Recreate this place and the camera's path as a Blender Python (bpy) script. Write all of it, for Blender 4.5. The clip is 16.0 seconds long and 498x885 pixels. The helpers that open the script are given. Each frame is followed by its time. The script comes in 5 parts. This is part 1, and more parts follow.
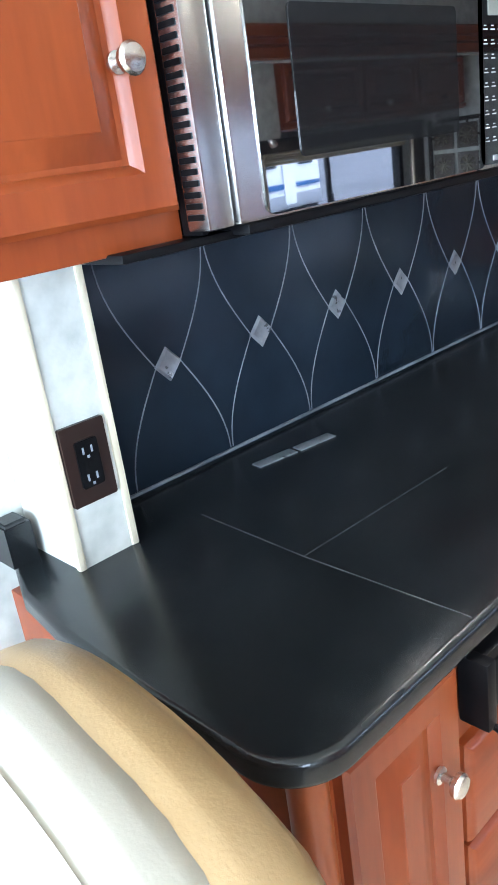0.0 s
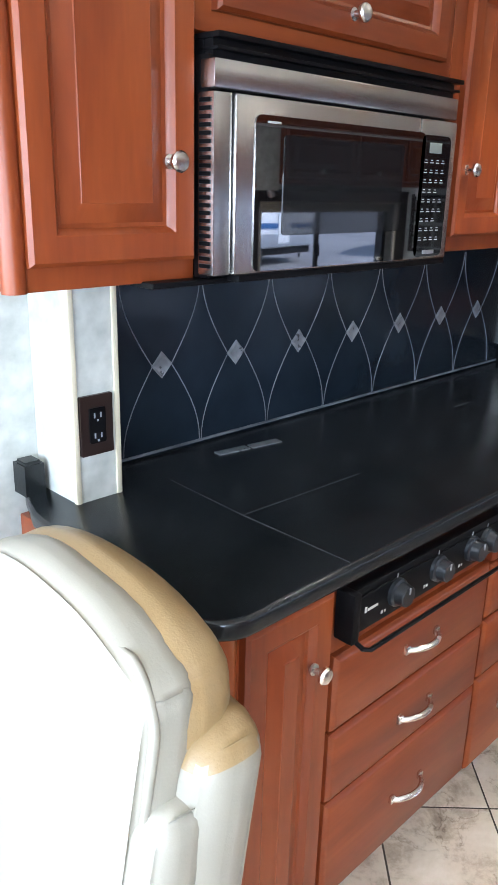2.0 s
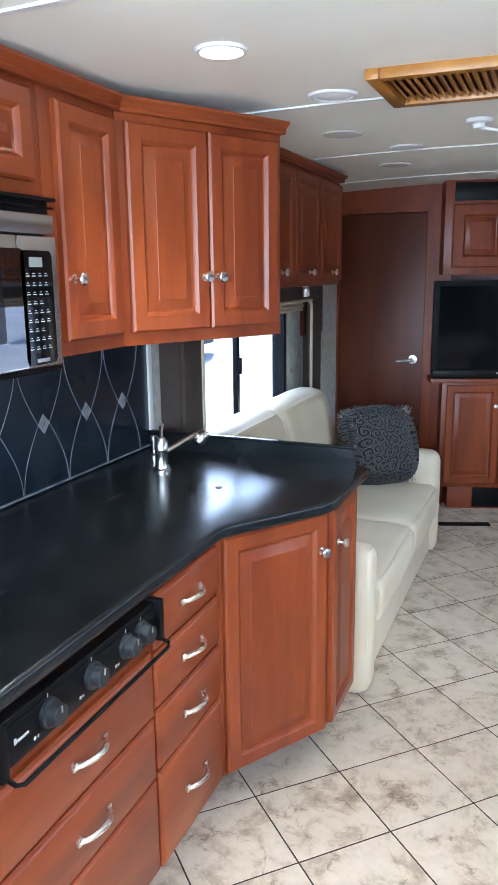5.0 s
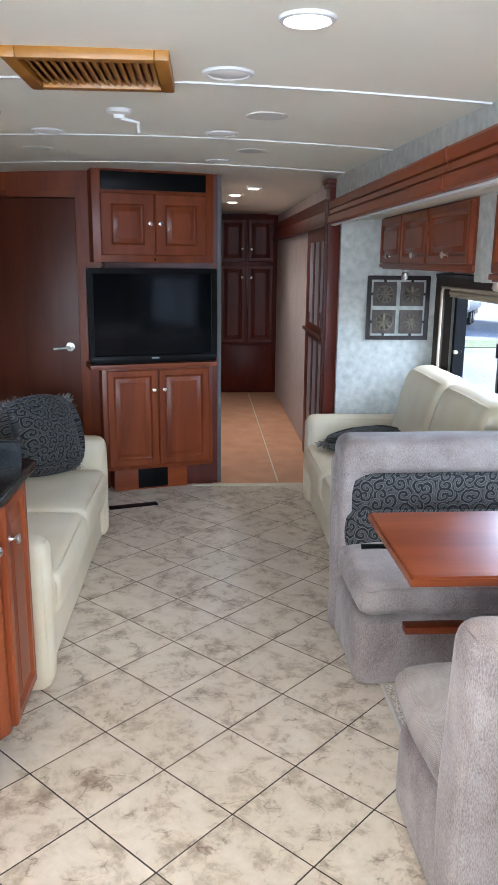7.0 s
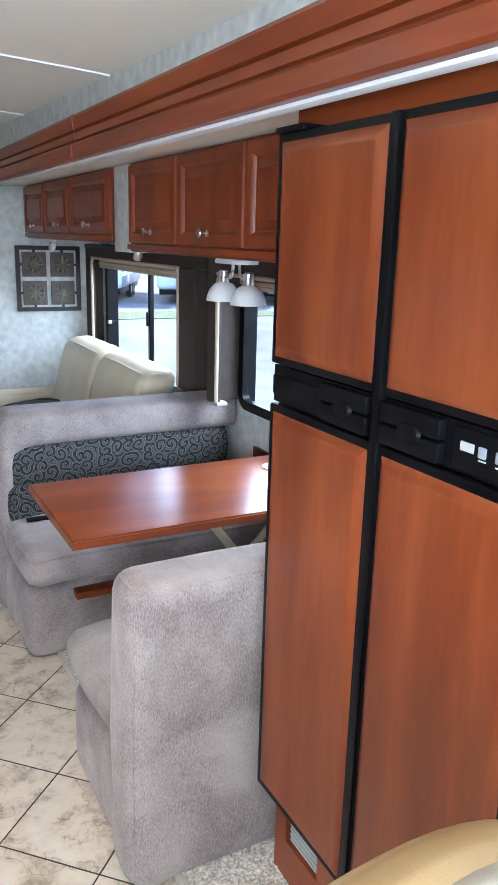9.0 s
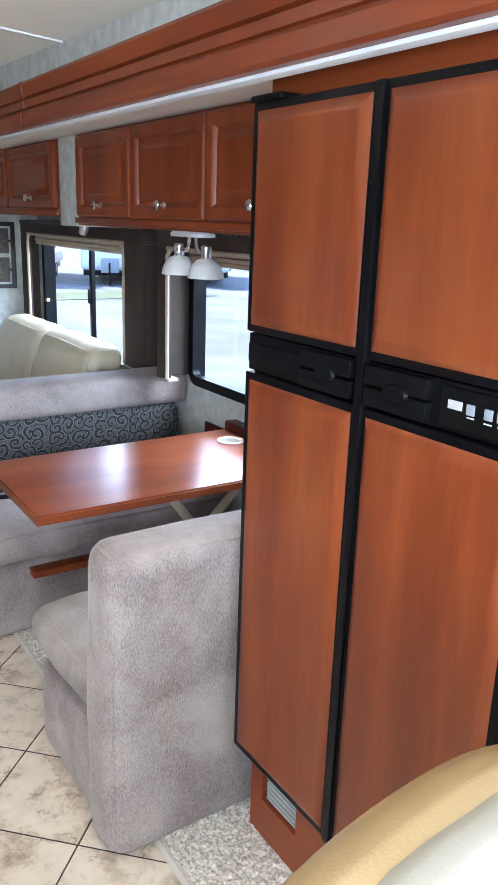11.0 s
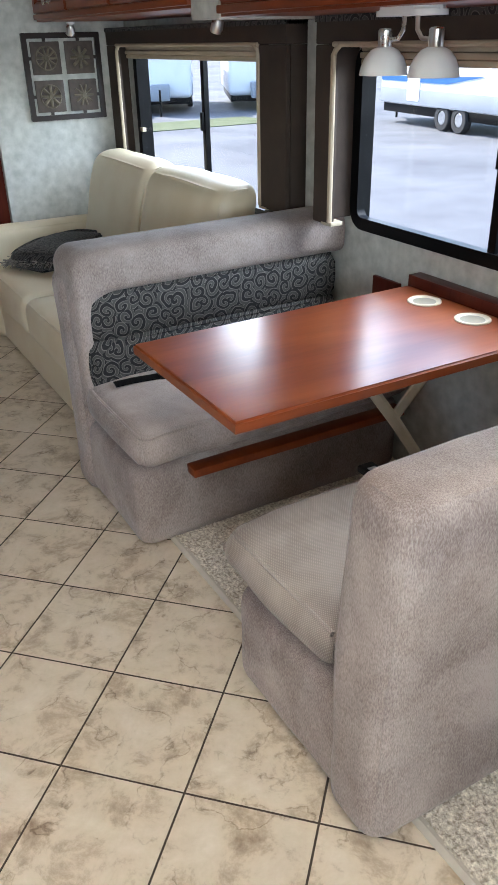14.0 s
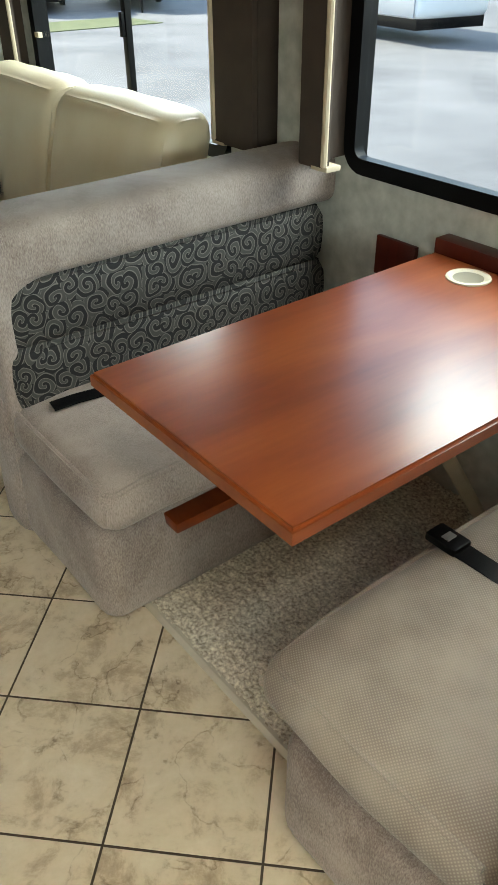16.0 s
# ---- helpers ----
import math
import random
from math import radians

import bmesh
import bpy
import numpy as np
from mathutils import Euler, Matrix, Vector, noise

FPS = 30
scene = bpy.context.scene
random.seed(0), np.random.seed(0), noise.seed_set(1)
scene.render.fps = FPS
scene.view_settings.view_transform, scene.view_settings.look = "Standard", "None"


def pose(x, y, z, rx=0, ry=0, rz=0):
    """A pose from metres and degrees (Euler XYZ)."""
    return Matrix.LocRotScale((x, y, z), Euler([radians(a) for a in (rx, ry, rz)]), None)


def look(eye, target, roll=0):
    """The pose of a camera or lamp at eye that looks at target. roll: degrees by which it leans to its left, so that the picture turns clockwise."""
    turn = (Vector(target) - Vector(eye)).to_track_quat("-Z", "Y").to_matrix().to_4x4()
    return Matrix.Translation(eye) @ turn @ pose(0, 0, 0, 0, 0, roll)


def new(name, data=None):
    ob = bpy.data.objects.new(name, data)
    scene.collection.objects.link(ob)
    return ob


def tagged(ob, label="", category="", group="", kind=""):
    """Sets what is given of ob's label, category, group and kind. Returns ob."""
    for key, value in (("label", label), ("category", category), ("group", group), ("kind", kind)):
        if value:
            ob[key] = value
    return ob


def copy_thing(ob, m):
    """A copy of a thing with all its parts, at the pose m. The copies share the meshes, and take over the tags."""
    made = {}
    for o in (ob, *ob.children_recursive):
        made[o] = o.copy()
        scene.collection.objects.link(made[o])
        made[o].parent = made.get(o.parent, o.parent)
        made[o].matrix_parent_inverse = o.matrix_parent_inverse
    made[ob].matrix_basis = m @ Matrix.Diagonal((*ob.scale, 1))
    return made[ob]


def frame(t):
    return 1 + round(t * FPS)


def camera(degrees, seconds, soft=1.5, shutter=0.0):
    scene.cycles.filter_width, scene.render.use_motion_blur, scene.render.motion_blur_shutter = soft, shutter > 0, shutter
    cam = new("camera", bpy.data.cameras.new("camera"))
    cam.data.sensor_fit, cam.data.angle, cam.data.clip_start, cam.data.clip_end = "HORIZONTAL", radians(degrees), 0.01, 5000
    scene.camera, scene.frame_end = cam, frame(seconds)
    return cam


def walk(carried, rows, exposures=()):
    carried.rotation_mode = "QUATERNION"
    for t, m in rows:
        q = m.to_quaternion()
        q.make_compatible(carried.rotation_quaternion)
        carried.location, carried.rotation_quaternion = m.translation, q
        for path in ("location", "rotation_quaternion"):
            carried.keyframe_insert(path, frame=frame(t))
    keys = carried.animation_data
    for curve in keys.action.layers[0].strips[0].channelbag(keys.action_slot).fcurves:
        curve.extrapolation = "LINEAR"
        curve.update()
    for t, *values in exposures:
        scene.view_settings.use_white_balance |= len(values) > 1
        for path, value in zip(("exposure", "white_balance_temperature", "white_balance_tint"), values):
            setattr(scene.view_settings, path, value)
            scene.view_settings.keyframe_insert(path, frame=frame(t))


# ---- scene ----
cam = camera(36.1, 16.0)
PATH = [
    (0, (-0.023, -0.002, 1.457), (1.221, 1.397, 0.753), -8.2),
    (0.5, (-0.129, -0.09, 1.472), (1.154, 1.233, 0.696), -6.3),
    (1, (-0.234, -0.228, 1.484), (1.066, 1.059, 0.677), -4.1),
    (1.5, (-0.274, -0.258, 1.507), (1.095, 0.995, 0.761), -0.6),
    (2, (-0.301, -0.291, 1.524), (1.038, 1.051, 0.886), 1.4),
    (2.5, (-0.291, -0.368, 1.54), (1.021, 1.038, 0.989), 1.9),
    (3, (-0.262, -0.431, 1.543), (1.064, 0.984, 1.057), 1.4),
    (3.5, (-0.253, -0.481, 1.553), (1.177, 0.847, 1.115), 0.3),
    (4, (-0.257, -0.471, 1.562), (1.326, 0.681, 1.151), 0.2),
    (4.2, (-0.248, -0.455, 1.563), (1.393, 0.613, 1.151), -0.0),
    (6.3, (-0.213, -0.348, 1.596), (1.725, -0.178, 1.131), 0.6),
    (6.5, (-0.216, -0.349, 1.593), (1.728, -0.27, 1.127), 1.0),
    (7, (-0.222, -0.386, 1.577), (1.72, -0.503, 1.113), 0.6),
    (7.5, (-0.234, -0.401, 1.574), (1.683, -0.725, 1.103), 0.8),
    (8, (-0.247, -0.42, 1.561), (1.619, -0.96, 1.083), 1.1),
    (8.5, (-0.269, -0.438, 1.571), (1.519, -1.181, 1.072), 1.3),
    (9, (-0.284, -0.443, 1.565), (1.42, -1.355, 1.051), 1.6),
    (9.2, (-0.281, -0.441, 1.56), (1.39, -1.41, 1.042), 1.9),
    (11.3, (-0.245, -0.33, 1.528), (1.351, -1.401, 0.974), 2.0),
    (11.5, (-0.205, -0.336, 1.521), (1.41, -1.374, 0.957), 1.9),
    (12, (-0.079, -0.368, 1.519), (1.603, -1.24, 0.878), 1.2),
    (12.5, (0.024, -0.38, 1.487), (1.715, -1.145, 0.742), 0.7),
    (13, (0.153, -0.336, 1.468), (1.804, -1.093, 0.631), -0.1),
    (13.5, (0.294, -0.258, 1.476), (1.887, -1.075, 0.585), -0.8),
    (14, (0.443, -0.265, 1.451), (1.981, -1.134, 0.513), -1.3),
    (14.5, (0.657, -0.355, 1.429), (2.163, -1.224, 0.44), -1.7),
    (15, (0.855, -0.397, 1.399), (2.289, -1.3, 0.337), -1.6),
    (15.5, (1.034, -0.403, 1.403), (2.362, -1.406, 0.294), -1.2),
    (16, (1.15, -0.43, 1.399), (2.455, -1.45, 0.278), -0.4),
]
# stops along the way, as the camera meters the scene
EXPOSURES = [(0.0, 3.1, 5500, 11), (0.5, 3.05, 5500, 11), (1.0, 2.6, 5600, 13), (1.5, 2.45, 5650, 14), (2.0, 2.55, 5700, 14), (2.5, 2.65, 5550, 12), (4.0, 3.0, 5250, 11), (7.0, 2.8, 5650, 12), (9.0, 2.75, 5500, 12), (12.0, 2.75, 5600, 11), (13.0, 2.55, 5750, 11), (14.0, 2.38, 6200, 11), (15.0, 2.32, 6800, 10), (15.5, 2.3, 7000, 5), (16.0, 2.3, 7200, -1)]
walk(cam, [(t, look(eye, target, roll)) for t, eye, target, roll in PATH], EXPOSURES)
WINDSCREEN, CABWIN, DOWNLIGHT, SKYLIGHT = 18.0, 4.0, 5.5, 9.8

# ---- world and light ----
world = bpy.data.worlds.new("sky")
scene.world = world
world.use_nodes = True
wn = world.node_tree.nodes
sky = wn.new("ShaderNodeTexSky")
sky.sky_type, sky.sun_disc = "NISHITA", False
sky.sun_elevation, sky.sun_rotation = radians(46.5), radians(69)
wn["Background"].inputs["Strength"].default_value = 0.15
world.node_tree.links.new(sky.outputs["Color"], wn["Background"].inputs["Color"])


def lamp(name, kind, m, power, colour=(1, 1, 1), size=(1, 1), angle=0.009):
    data = bpy.data.lights.new(name, kind)
    data.energy, data.color = power, colour
    if kind == "AREA":
        data.shape, data.size, data.size_y = "RECTANGLE", size[0], size[1]
    if kind == "SUN":
        data.angle = angle
    if kind == "SPOT":
        data.spot_size, data.spot_blend, data.shadow_soft_size = radians(110), 0.7, 0.06
    ob = new(name, data)
    ob.matrix_basis = m
    return ob


lamp("sun", "SUN", look((8.0, 3.0, 9.0), (0, 0, 0)), 2.4, (1, 0.96, 0.9))
# daylight of the wide windscreen and the cab's side windows
lamp("windscreen_daylight", "AREA", look((-2.16, -0.1, 1.5), (2.0, -0.1, 1.0)), WINDSCREEN, (0.84, 0.93, 1.0), (2.1, 0.85))
lamp("cab_window_daylight", "AREA", look((-1.1, 1.13, 1.35), (-1.0, -1.0, 0.9)), CABWIN * 2.2, (0.86, 0.94, 1.0), (0.95, 0.6))
lamp("driver_window_daylight", "AREA", look((-1.1, -1.28, 1.35), (-1.0, 1.0, 0.9)), CABWIN * 1.5, (0.86, 0.94, 1.0), (0.95, 0.6))

# sky light falling in through the side windows
for wx, wy, ty, k in ((2.03, -2.42, -0.6, 1.25), (3.93, -2.42, -0.6, 1.0), (3.24, 1.47, -0.4, 0.22)):
    lamp("window_daylight", "AREA", look((wx, wy, 1.72), (wx - 0.3, ty, 0.35)), SKYLIGHT * k, (0.86, 0.94, 1.0), (1.3, 0.75))

# ---- materials ----


def base_mat(name):
    m = bpy.data.materials.new(name)
    m.use_nodes = True
    return m, m.node_tree.nodes, m.node_tree.links, m.node_tree.nodes["Principled BSDF"]


def ramp(nodes, stops):
    r = nodes.new("ShaderNodeValToRGB")
    els = r.color_ramp.elements
    els.remove(els[1])
    els[0].position, els[0].color = stops[0][0], (*stops[0][1], 1)
    for p, c in stops[1:]:
        e = els.new(p)
        e.color = (*c, 1)
    return r


def surf(name, c1, c2, scale=6.0, rough=0.5, bump=0.1, bscale=120.0, metal=0.0, stretch=(1, 1, 1), vary=0.0, detail=6.0, rvar=0.1, dist=0.002, coat=0.0, sheen=0.0, spec=0.5):
    """Two-tone surface: large mottling, fine relief, uneven gloss."""
    m, n, l, b = base_mat(name)
    tc = n.new("ShaderNodeTexCoord")
    mp = n.new("ShaderNodeMapping")
    mp.inputs["Scale"].default_value = stretch
    l.new(tc.outputs["Object"], mp.inputs["Vector"])
    big = n.new("ShaderNodeTexNoise")
    big.inputs["Scale"].default_value, big.inputs["Detail"].default_value = scale, detail
    l.new(mp.outputs[0], big.inputs["Vector"])
    r = ramp(n, [(0.3, c1), (0.7, c2)])
    l.new(big.outputs["Fac"], r.inputs["Fac"])
    col = r.outputs["Color"]
    if vary:
        oi = n.new("ShaderNodeObjectInfo")
        hsv = n.new("ShaderNodeHueSaturation")
        mr = n.new("ShaderNodeMapRange")
        mr.inputs["To Min"].default_value, mr.inputs["To Max"].default_value = 1 - vary, 1 + vary
        l.new(oi.outputs["Random"], mr.inputs["Value"])
        l.new(mr.outputs[0], hsv.inputs["Value"])
        l.new(col, hsv.inputs["Color"])
        col = hsv.outputs["Color"]
    l.new(col, b.inputs["Base Color"])
    fine = n.new("ShaderNodeTexNoise")
    fine.inputs["Scale"].default_value, fine.inputs["Detail"].default_value = bscale, 3.0
    l.new(mp.outputs[0], fine.inputs["Vector"])
    bp = n.new("ShaderNodeBump")
    bp.inputs["Strength"].default_value, bp.inputs["Distance"].default_value = bump, dist
    l.new(fine.outputs["Fac"], bp.inputs["Height"])
    l.new(bp.outputs[0], b.inputs["Normal"])
    rr = n.new("ShaderNodeMapRange")
    rr.inputs["To Min"].default_value, rr.inputs["To Max"].default_value = max(0.02, rough - rvar), min(1, rough + rvar)
    l.new(big.outputs["Fac"], rr.inputs["Value"])
    l.new(rr.outputs[0], b.inputs["Roughness"])
    b.inputs["Metallic"].default_value = metal
    b.inputs["Coat Weight"].default_value = coat
    b.inputs["Specular IOR Level"].default_value = spec
    b.inputs["Sheen Weight"].default_value = sheen
    return m


def wood(name, dark, mid, light, axis="z", rough=0.37, coat=0.07, spec=0.38, relief=0.08):
    """Stained cherry: stretched grain, broad bands, a satin lacquer."""
    m, n, l, b = base_mat(name)
    tc = n.new("ShaderNodeTexCoord")
    oi = n.new("ShaderNodeObjectInfo")
    add = n.new("ShaderNodeVectorMath")
    add.operation = "ADD"
    l.new(tc.outputs["Object"], add.inputs[0])
    sc = n.new("ShaderNodeVectorMath")
    sc.operation = "SCALE"
    sc.inputs[0].default_value = (3.1, 5.7, 2.3)
    l.new(oi.outputs["Random"], sc.inputs["Scale"])
    l.new(sc.outputs[0], add.inputs[1])
    mp = n.new("ShaderNodeMapping")
    mp.inputs["Scale"].default_value = {"z": (6, 6, 0.8), "x": (0.8, 6, 6), "y": (6, 0.8, 6)}[axis]
    l.new(add.outputs[0], mp.inputs["Vector"])
    g1 = n.new("ShaderNodeTexNoise")
    g1.inputs["Scale"].default_value, g1.inputs["Detail"].default_value, g1.inputs["Distortion"].default_value = 1.3, 5, 0.6
    l.new(mp.outputs[0], g1.inputs["Vector"])
    g2 = n.new("ShaderNodeTexNoise")
    g2.inputs["Scale"].default_value, g2.inputs["Detail"].default_value = 14.0, 4
    l.new(mp.outputs[0], g2.inputs["Vector"])
    mix = n.new("ShaderNodeMath")
    mix.operation = "MULTIPLY_ADD"
    mix.inputs[1].default_value = 0.20
    l.new(g2.outputs["Fac"], mix.inputs[0])
    sub = n.new("ShaderNodeMath")
    sub.operation = "MULTIPLY"
    sub.inputs[1].default_value = 0.8
    l.new(g1.outputs["Fac"], sub.inputs[0])
    l.new(sub.outputs[0], mix.inputs[2])
    r = ramp(n, [(0.30, dark), (0.48, mid), (0.68, light)])
    l.new(mix.outputs[0], r.inputs["Fac"])
    l.new(r.outputs["Color"], b.inputs["Base Color"])
    bp = n.new("ShaderNodeBump")
    bp.inputs["Strength"].default_value, bp.inputs["Distance"].default_value = relief, 0.001
    l.new(g2.outputs["Fac"], bp.inputs["Height"])
    l.new(bp.outputs[0], b.inputs["Normal"])
    b.inputs["Roughness"].default_value, b.inputs["Specular IOR Level"].default_value = rough, spec
    b.inputs["Coat Weight"].default_value, b.inputs["Coat Roughness"].default_value = coat, 0.2
    return m


def tile_mat(name):
    """Cream stone-look tile: cloudy tan stains and short brown cracks, different on each tile."""
    m, n, l, b = base_mat(name)
    tc = n.new("ShaderNodeTexCoord")
    oi = n.new("ShaderNodeObjectInfo")
    sc = n.new("ShaderNodeVectorMath")
    sc.operation = "SCALE"
    sc.inputs[0].default_value = (37.0, 53.0, 19.0)
    l.new(oi.outputs["Random"], sc.inputs["Scale"])
    add = n.new("ShaderNodeVectorMath")
    l.new(tc.outputs["Object"], add.inputs[0])
    l.new(sc.outputs[0], add.inputs[1])
    big = n.new("ShaderNodeTexNoise")
    big.inputs["Scale"].default_value, big.inputs["Detail"].default_value, big.inputs["Roughness"].default_value, big.inputs["Distortion"].default_value = 9.0, 10, 0.70, 0.25
    l.new(add.outputs[0], big.inputs["Vector"])
    r = ramp(n, [(0.29, (0.27, 0.195, 0.13)), (0.42, (0.485, 0.395, 0.29)), (0.50, (0.64, 0.545, 0.42)), (0.72, (0.74, 0.65, 0.535))])
    l.new(big.outputs["Fac"], r.inputs["Fac"])
    ck = n.new("ShaderNodeTexNoise")
    ck.inputs["Scale"].default_value, ck.inputs["Detail"].default_value, ck.inputs["Distortion"].default_value = 5.5, 7, 0.25
    l.new(add.outputs[0], ck.inputs["Vector"])
    r2 = ramp(n, [(0.0, (1, 1, 1)), (0.488, (1, 1, 1)), (0.5, (0.40, 0.34, 0.28)), (0.512, (1, 1, 1)), (1.0, (1, 1, 1))])
    l.new(ck.outputs["Fac"], r2.inputs["Fac"])
    msk = ramp(n, [(0.42, (0.75, 0.75, 0.75)), (0.58, (0.0, 0.0, 0.0))])
    l.new(big.outputs["Fac"], msk.inputs["Fac"])
    mx = n.new("ShaderNodeMix")
    mx.data_type, mx.blend_type = "RGBA", "MULTIPLY"
    l.new(msk.outputs["Color"], mx.inputs["Factor"])
    l.new(r.outputs["Color"], mx.inputs["A"])
    l.new(r2.outputs["Color"], mx.inputs["B"])
    l.new(mx.outputs["Result"], b.inputs["Base Color"])
    bp = n.new("ShaderNodeBump")
    bp.inputs["Strength"].default_value, bp.inputs["Distance"].default_value = 0.15, 0.002
    l.new(big.outputs["Fac"], bp.inputs["Height"])
    l.new(bp.outputs[0], b.inputs["Normal"])
    rr = n.new("ShaderNodeMapRange")
    rr.inputs["To Min"].default_value, rr.inputs["To Max"].default_value = 0.42, 0.28
    l.new(big.outputs["Fac"], rr.inputs["Value"])
    l.new(rr.outputs[0], b.inputs["Roughness"])
    return m


def scroll_fabric(name, dark, light, ground, scale=18.0):
    """Woven scroll pattern: thick black curls with pale edges, each cell turned its own way, on charcoal."""
    m, n, l, b = base_mat(name)

    def calc(op, a, c=None, d=None):
        k = n.new("ShaderNodeMath")
        k.operation = op
        for i, v in enumerate((a, c, d)):
            if v is None:
                continue
            if isinstance(v, (int, float)):
                k.inputs[i].default_value = v
            else:
                l.new(v, k.inputs[i])
        return k.outputs[0]

    tc = n.new("ShaderNodeTexCoord")
    sep = n.new("ShaderNodeSeparateXYZ")
    l.new(tc.outputs["Object"], sep.inputs[0])
    uv = n.new("ShaderNodeCombineXYZ")
    l.new(calc("ADD", sep.outputs["X"], sep.outputs["Y"]), uv.inputs["X"])
    l.new(sep.outputs["Z"], uv.inputs["Y"])
    nz = n.new("ShaderNodeTexNoise")
    nz.noise_dimensions = "2D"
    nz.inputs["Scale"].default_value, nz.inputs["Detail"].default_value = scale, 1.0
    l.new(uv.outputs[0], nz.inputs["Vector"])
    wob = n.new("ShaderNodeVectorMath")
    wob.operation = "MULTIPLY_ADD"
    wob.inputs[1].default_value = (0.020, 0.020, 0.0)
    l.new(nz.outputs["Color"], wob.inputs[0])
    l.new(uv.outputs[0], wob.inputs[2])
    v = n.new("ShaderNodeTexVoronoi")
    v.voronoi_dimensions = "2D"
    v.inputs["Scale"].default_value, v.inputs["Randomness"].default_value = scale, 0.75
    l.new(wob.outputs[0], v.inputs["Vector"])
    off = n.new("ShaderNodeVectorMath")
    off.operation = "SUBTRACT"
    l.new(wob.outputs[0], off.inputs[0])
    l.new(v.outputs["Position"], off.inputs[1])
    o = n.new("ShaderNodeSeparateXYZ")
    l.new(off.outputs[0], o.inputs[0])
    cs = n.new("ShaderNodeSeparateColor")
    l.new(v.outputs["Color"], cs.inputs[0])
    turn = calc("DIVIDE", calc("ARCTAN2", o.outputs["Y"], o.outputs["X"]), 2 * math.pi)
    hand = calc("SIGN", calc("SUBTRACT", cs.outputs[1], 0.5))
    arm = calc("ADD", calc("MULTIPLY_ADD", v.outputs["Distance"], 2.4, cs.outputs[0]), calc("MULTIPLY", turn, hand))
    r = ramp(n, [(0.0, light), (0.06, dark), (0.46, dark), (0.53, light), (0.62, ground), (0.93, ground), (1.0, light)])
    l.new(calc("FRACT", arm), r.inputs["Fac"])
    l.new(r.outputs["Color"], b.inputs["Base Color"])
    wv = n.new("ShaderNodeTexNoise")
    wv.inputs["Scale"].default_value = 420
    l.new(tc.outputs["Object"], wv.inputs["Vector"])
    bp = n.new("ShaderNodeBump")
    bp.inputs["Strength"].default_value, bp.inputs["Distance"].default_value = 0.3, 0.002
    l.new(wv.outputs["Fac"], bp.inputs["Height"])
    l.new(bp.outputs[0], b.inputs["Normal"])
    b.inputs["Roughness"].default_value, b.inputs["Sheen Weight"].default_value = 0.8, 0.05
    return m


def glass_mat(name, tint=(1, 1, 1), alpha_mix=0.92):
    m, n, l, b = base_mat(name)
    n.remove(b)
    tr = n.new("ShaderNodeBsdfTransparent")
    tr.inputs["Color"].default_value = (*tint, 1)
    gl = n.new("ShaderNodeBsdfGlossy")
    gl.inputs["Roughness"].default_value = 0.02
    mx = n.new("ShaderNodeMixShader")
    lw = n.new("ShaderNodeLayerWeight")
    pw = n.new("ShaderNodeMath")
    pw.operation = "POWER"
    pw.inputs[1].default_value = 4.0
    l.new(lw.outputs["Facing"], pw.inputs[0])
    mr = n.new("ShaderNodeMapRange")
    mr.inputs["To Min"].default_value, mr.inputs["To Max"].default_value = 0.02, 0.06
    l.new(pw.outputs[0], mr.inputs["Value"])
    l.new(mr.outputs[0], mx.inputs["Fac"])
    l.new(tr.outputs[0], mx.inputs[1])
    l.new(gl.outputs[0], mx.inputs[2])
    l.new(mx.outputs[0], n["Material Output"].inputs["Surface"])
    return m


def glow(name, colour, power):
    m, n, l, b = base_mat(name)
    b.inputs["Base Color"].default_value = (*colour, 1)
    b.inputs["Emission Color"].default_value = (*colour, 1)
    b.inputs["Emission Strength"].default_value = power
    return m



def velour(name, c1, c2):
    """Napped velour: brushed patches, streaks and a pale sheen."""
    m, n, l, b = base_mat(name)
    tc = n.new("ShaderNodeTexCoord")
    a = n.new("ShaderNodeTexNoise")
    a.inputs["Scale"].default_value, a.inputs["Detail"].default_value, a.inputs["Roughness"].default_value, a.inputs["Distortion"].default_value = 3.6, 9, 0.64, 0.3
    l.new(tc.outputs["Object"], a.inputs["Vector"])
    f = n.new("ShaderNodeTexNoise")
    f.inputs["Scale"].default_value, f.inputs["Detail"].default_value = 430.0, 2
    nap = n.new("ShaderNodeMapping")
    nap.inputs["Scale"].default_value = (1, 1, 0.28)
    l.new(tc.outputs["Object"], nap.inputs["Vector"])
    l.new(nap.outputs[0], f.inputs["Vector"])
    mx = n.new("ShaderNodeMath")
    mx.operation = "MULTIPLY_ADD"
    mx.inputs[1].default_value = 0.36
    l.new(f.outputs["Fac"], mx.inputs[0])
    s = n.new("ShaderNodeMath")
    s.operation = "MULTIPLY"
    s.inputs[1].default_value = 0.54
    l.new(a.outputs["Fac"], s.inputs[0])
    l.new(s.outputs[0], mx.inputs[2])
    r = ramp(n, [(0.345, c1), (0.555, c2)])
    l.new(mx.outputs[0], r.inputs["Fac"])
    l.new(r.outputs["Color"], b.inputs["Base Color"])
    bp = n.new("ShaderNodeBump")
    bp.inputs["Strength"].default_value, bp.inputs["Distance"].default_value = 0.3, 0.001
    l.new(f.outputs["Fac"], bp.inputs["Height"])
    l.new(bp.outputs[0], b.inputs["Normal"])
    b.inputs["Roughness"].default_value, b.inputs["Sheen Weight"].default_value, b.inputs["Sheen Roughness"].default_value = 0.9, 0.18, 0.4
    return m


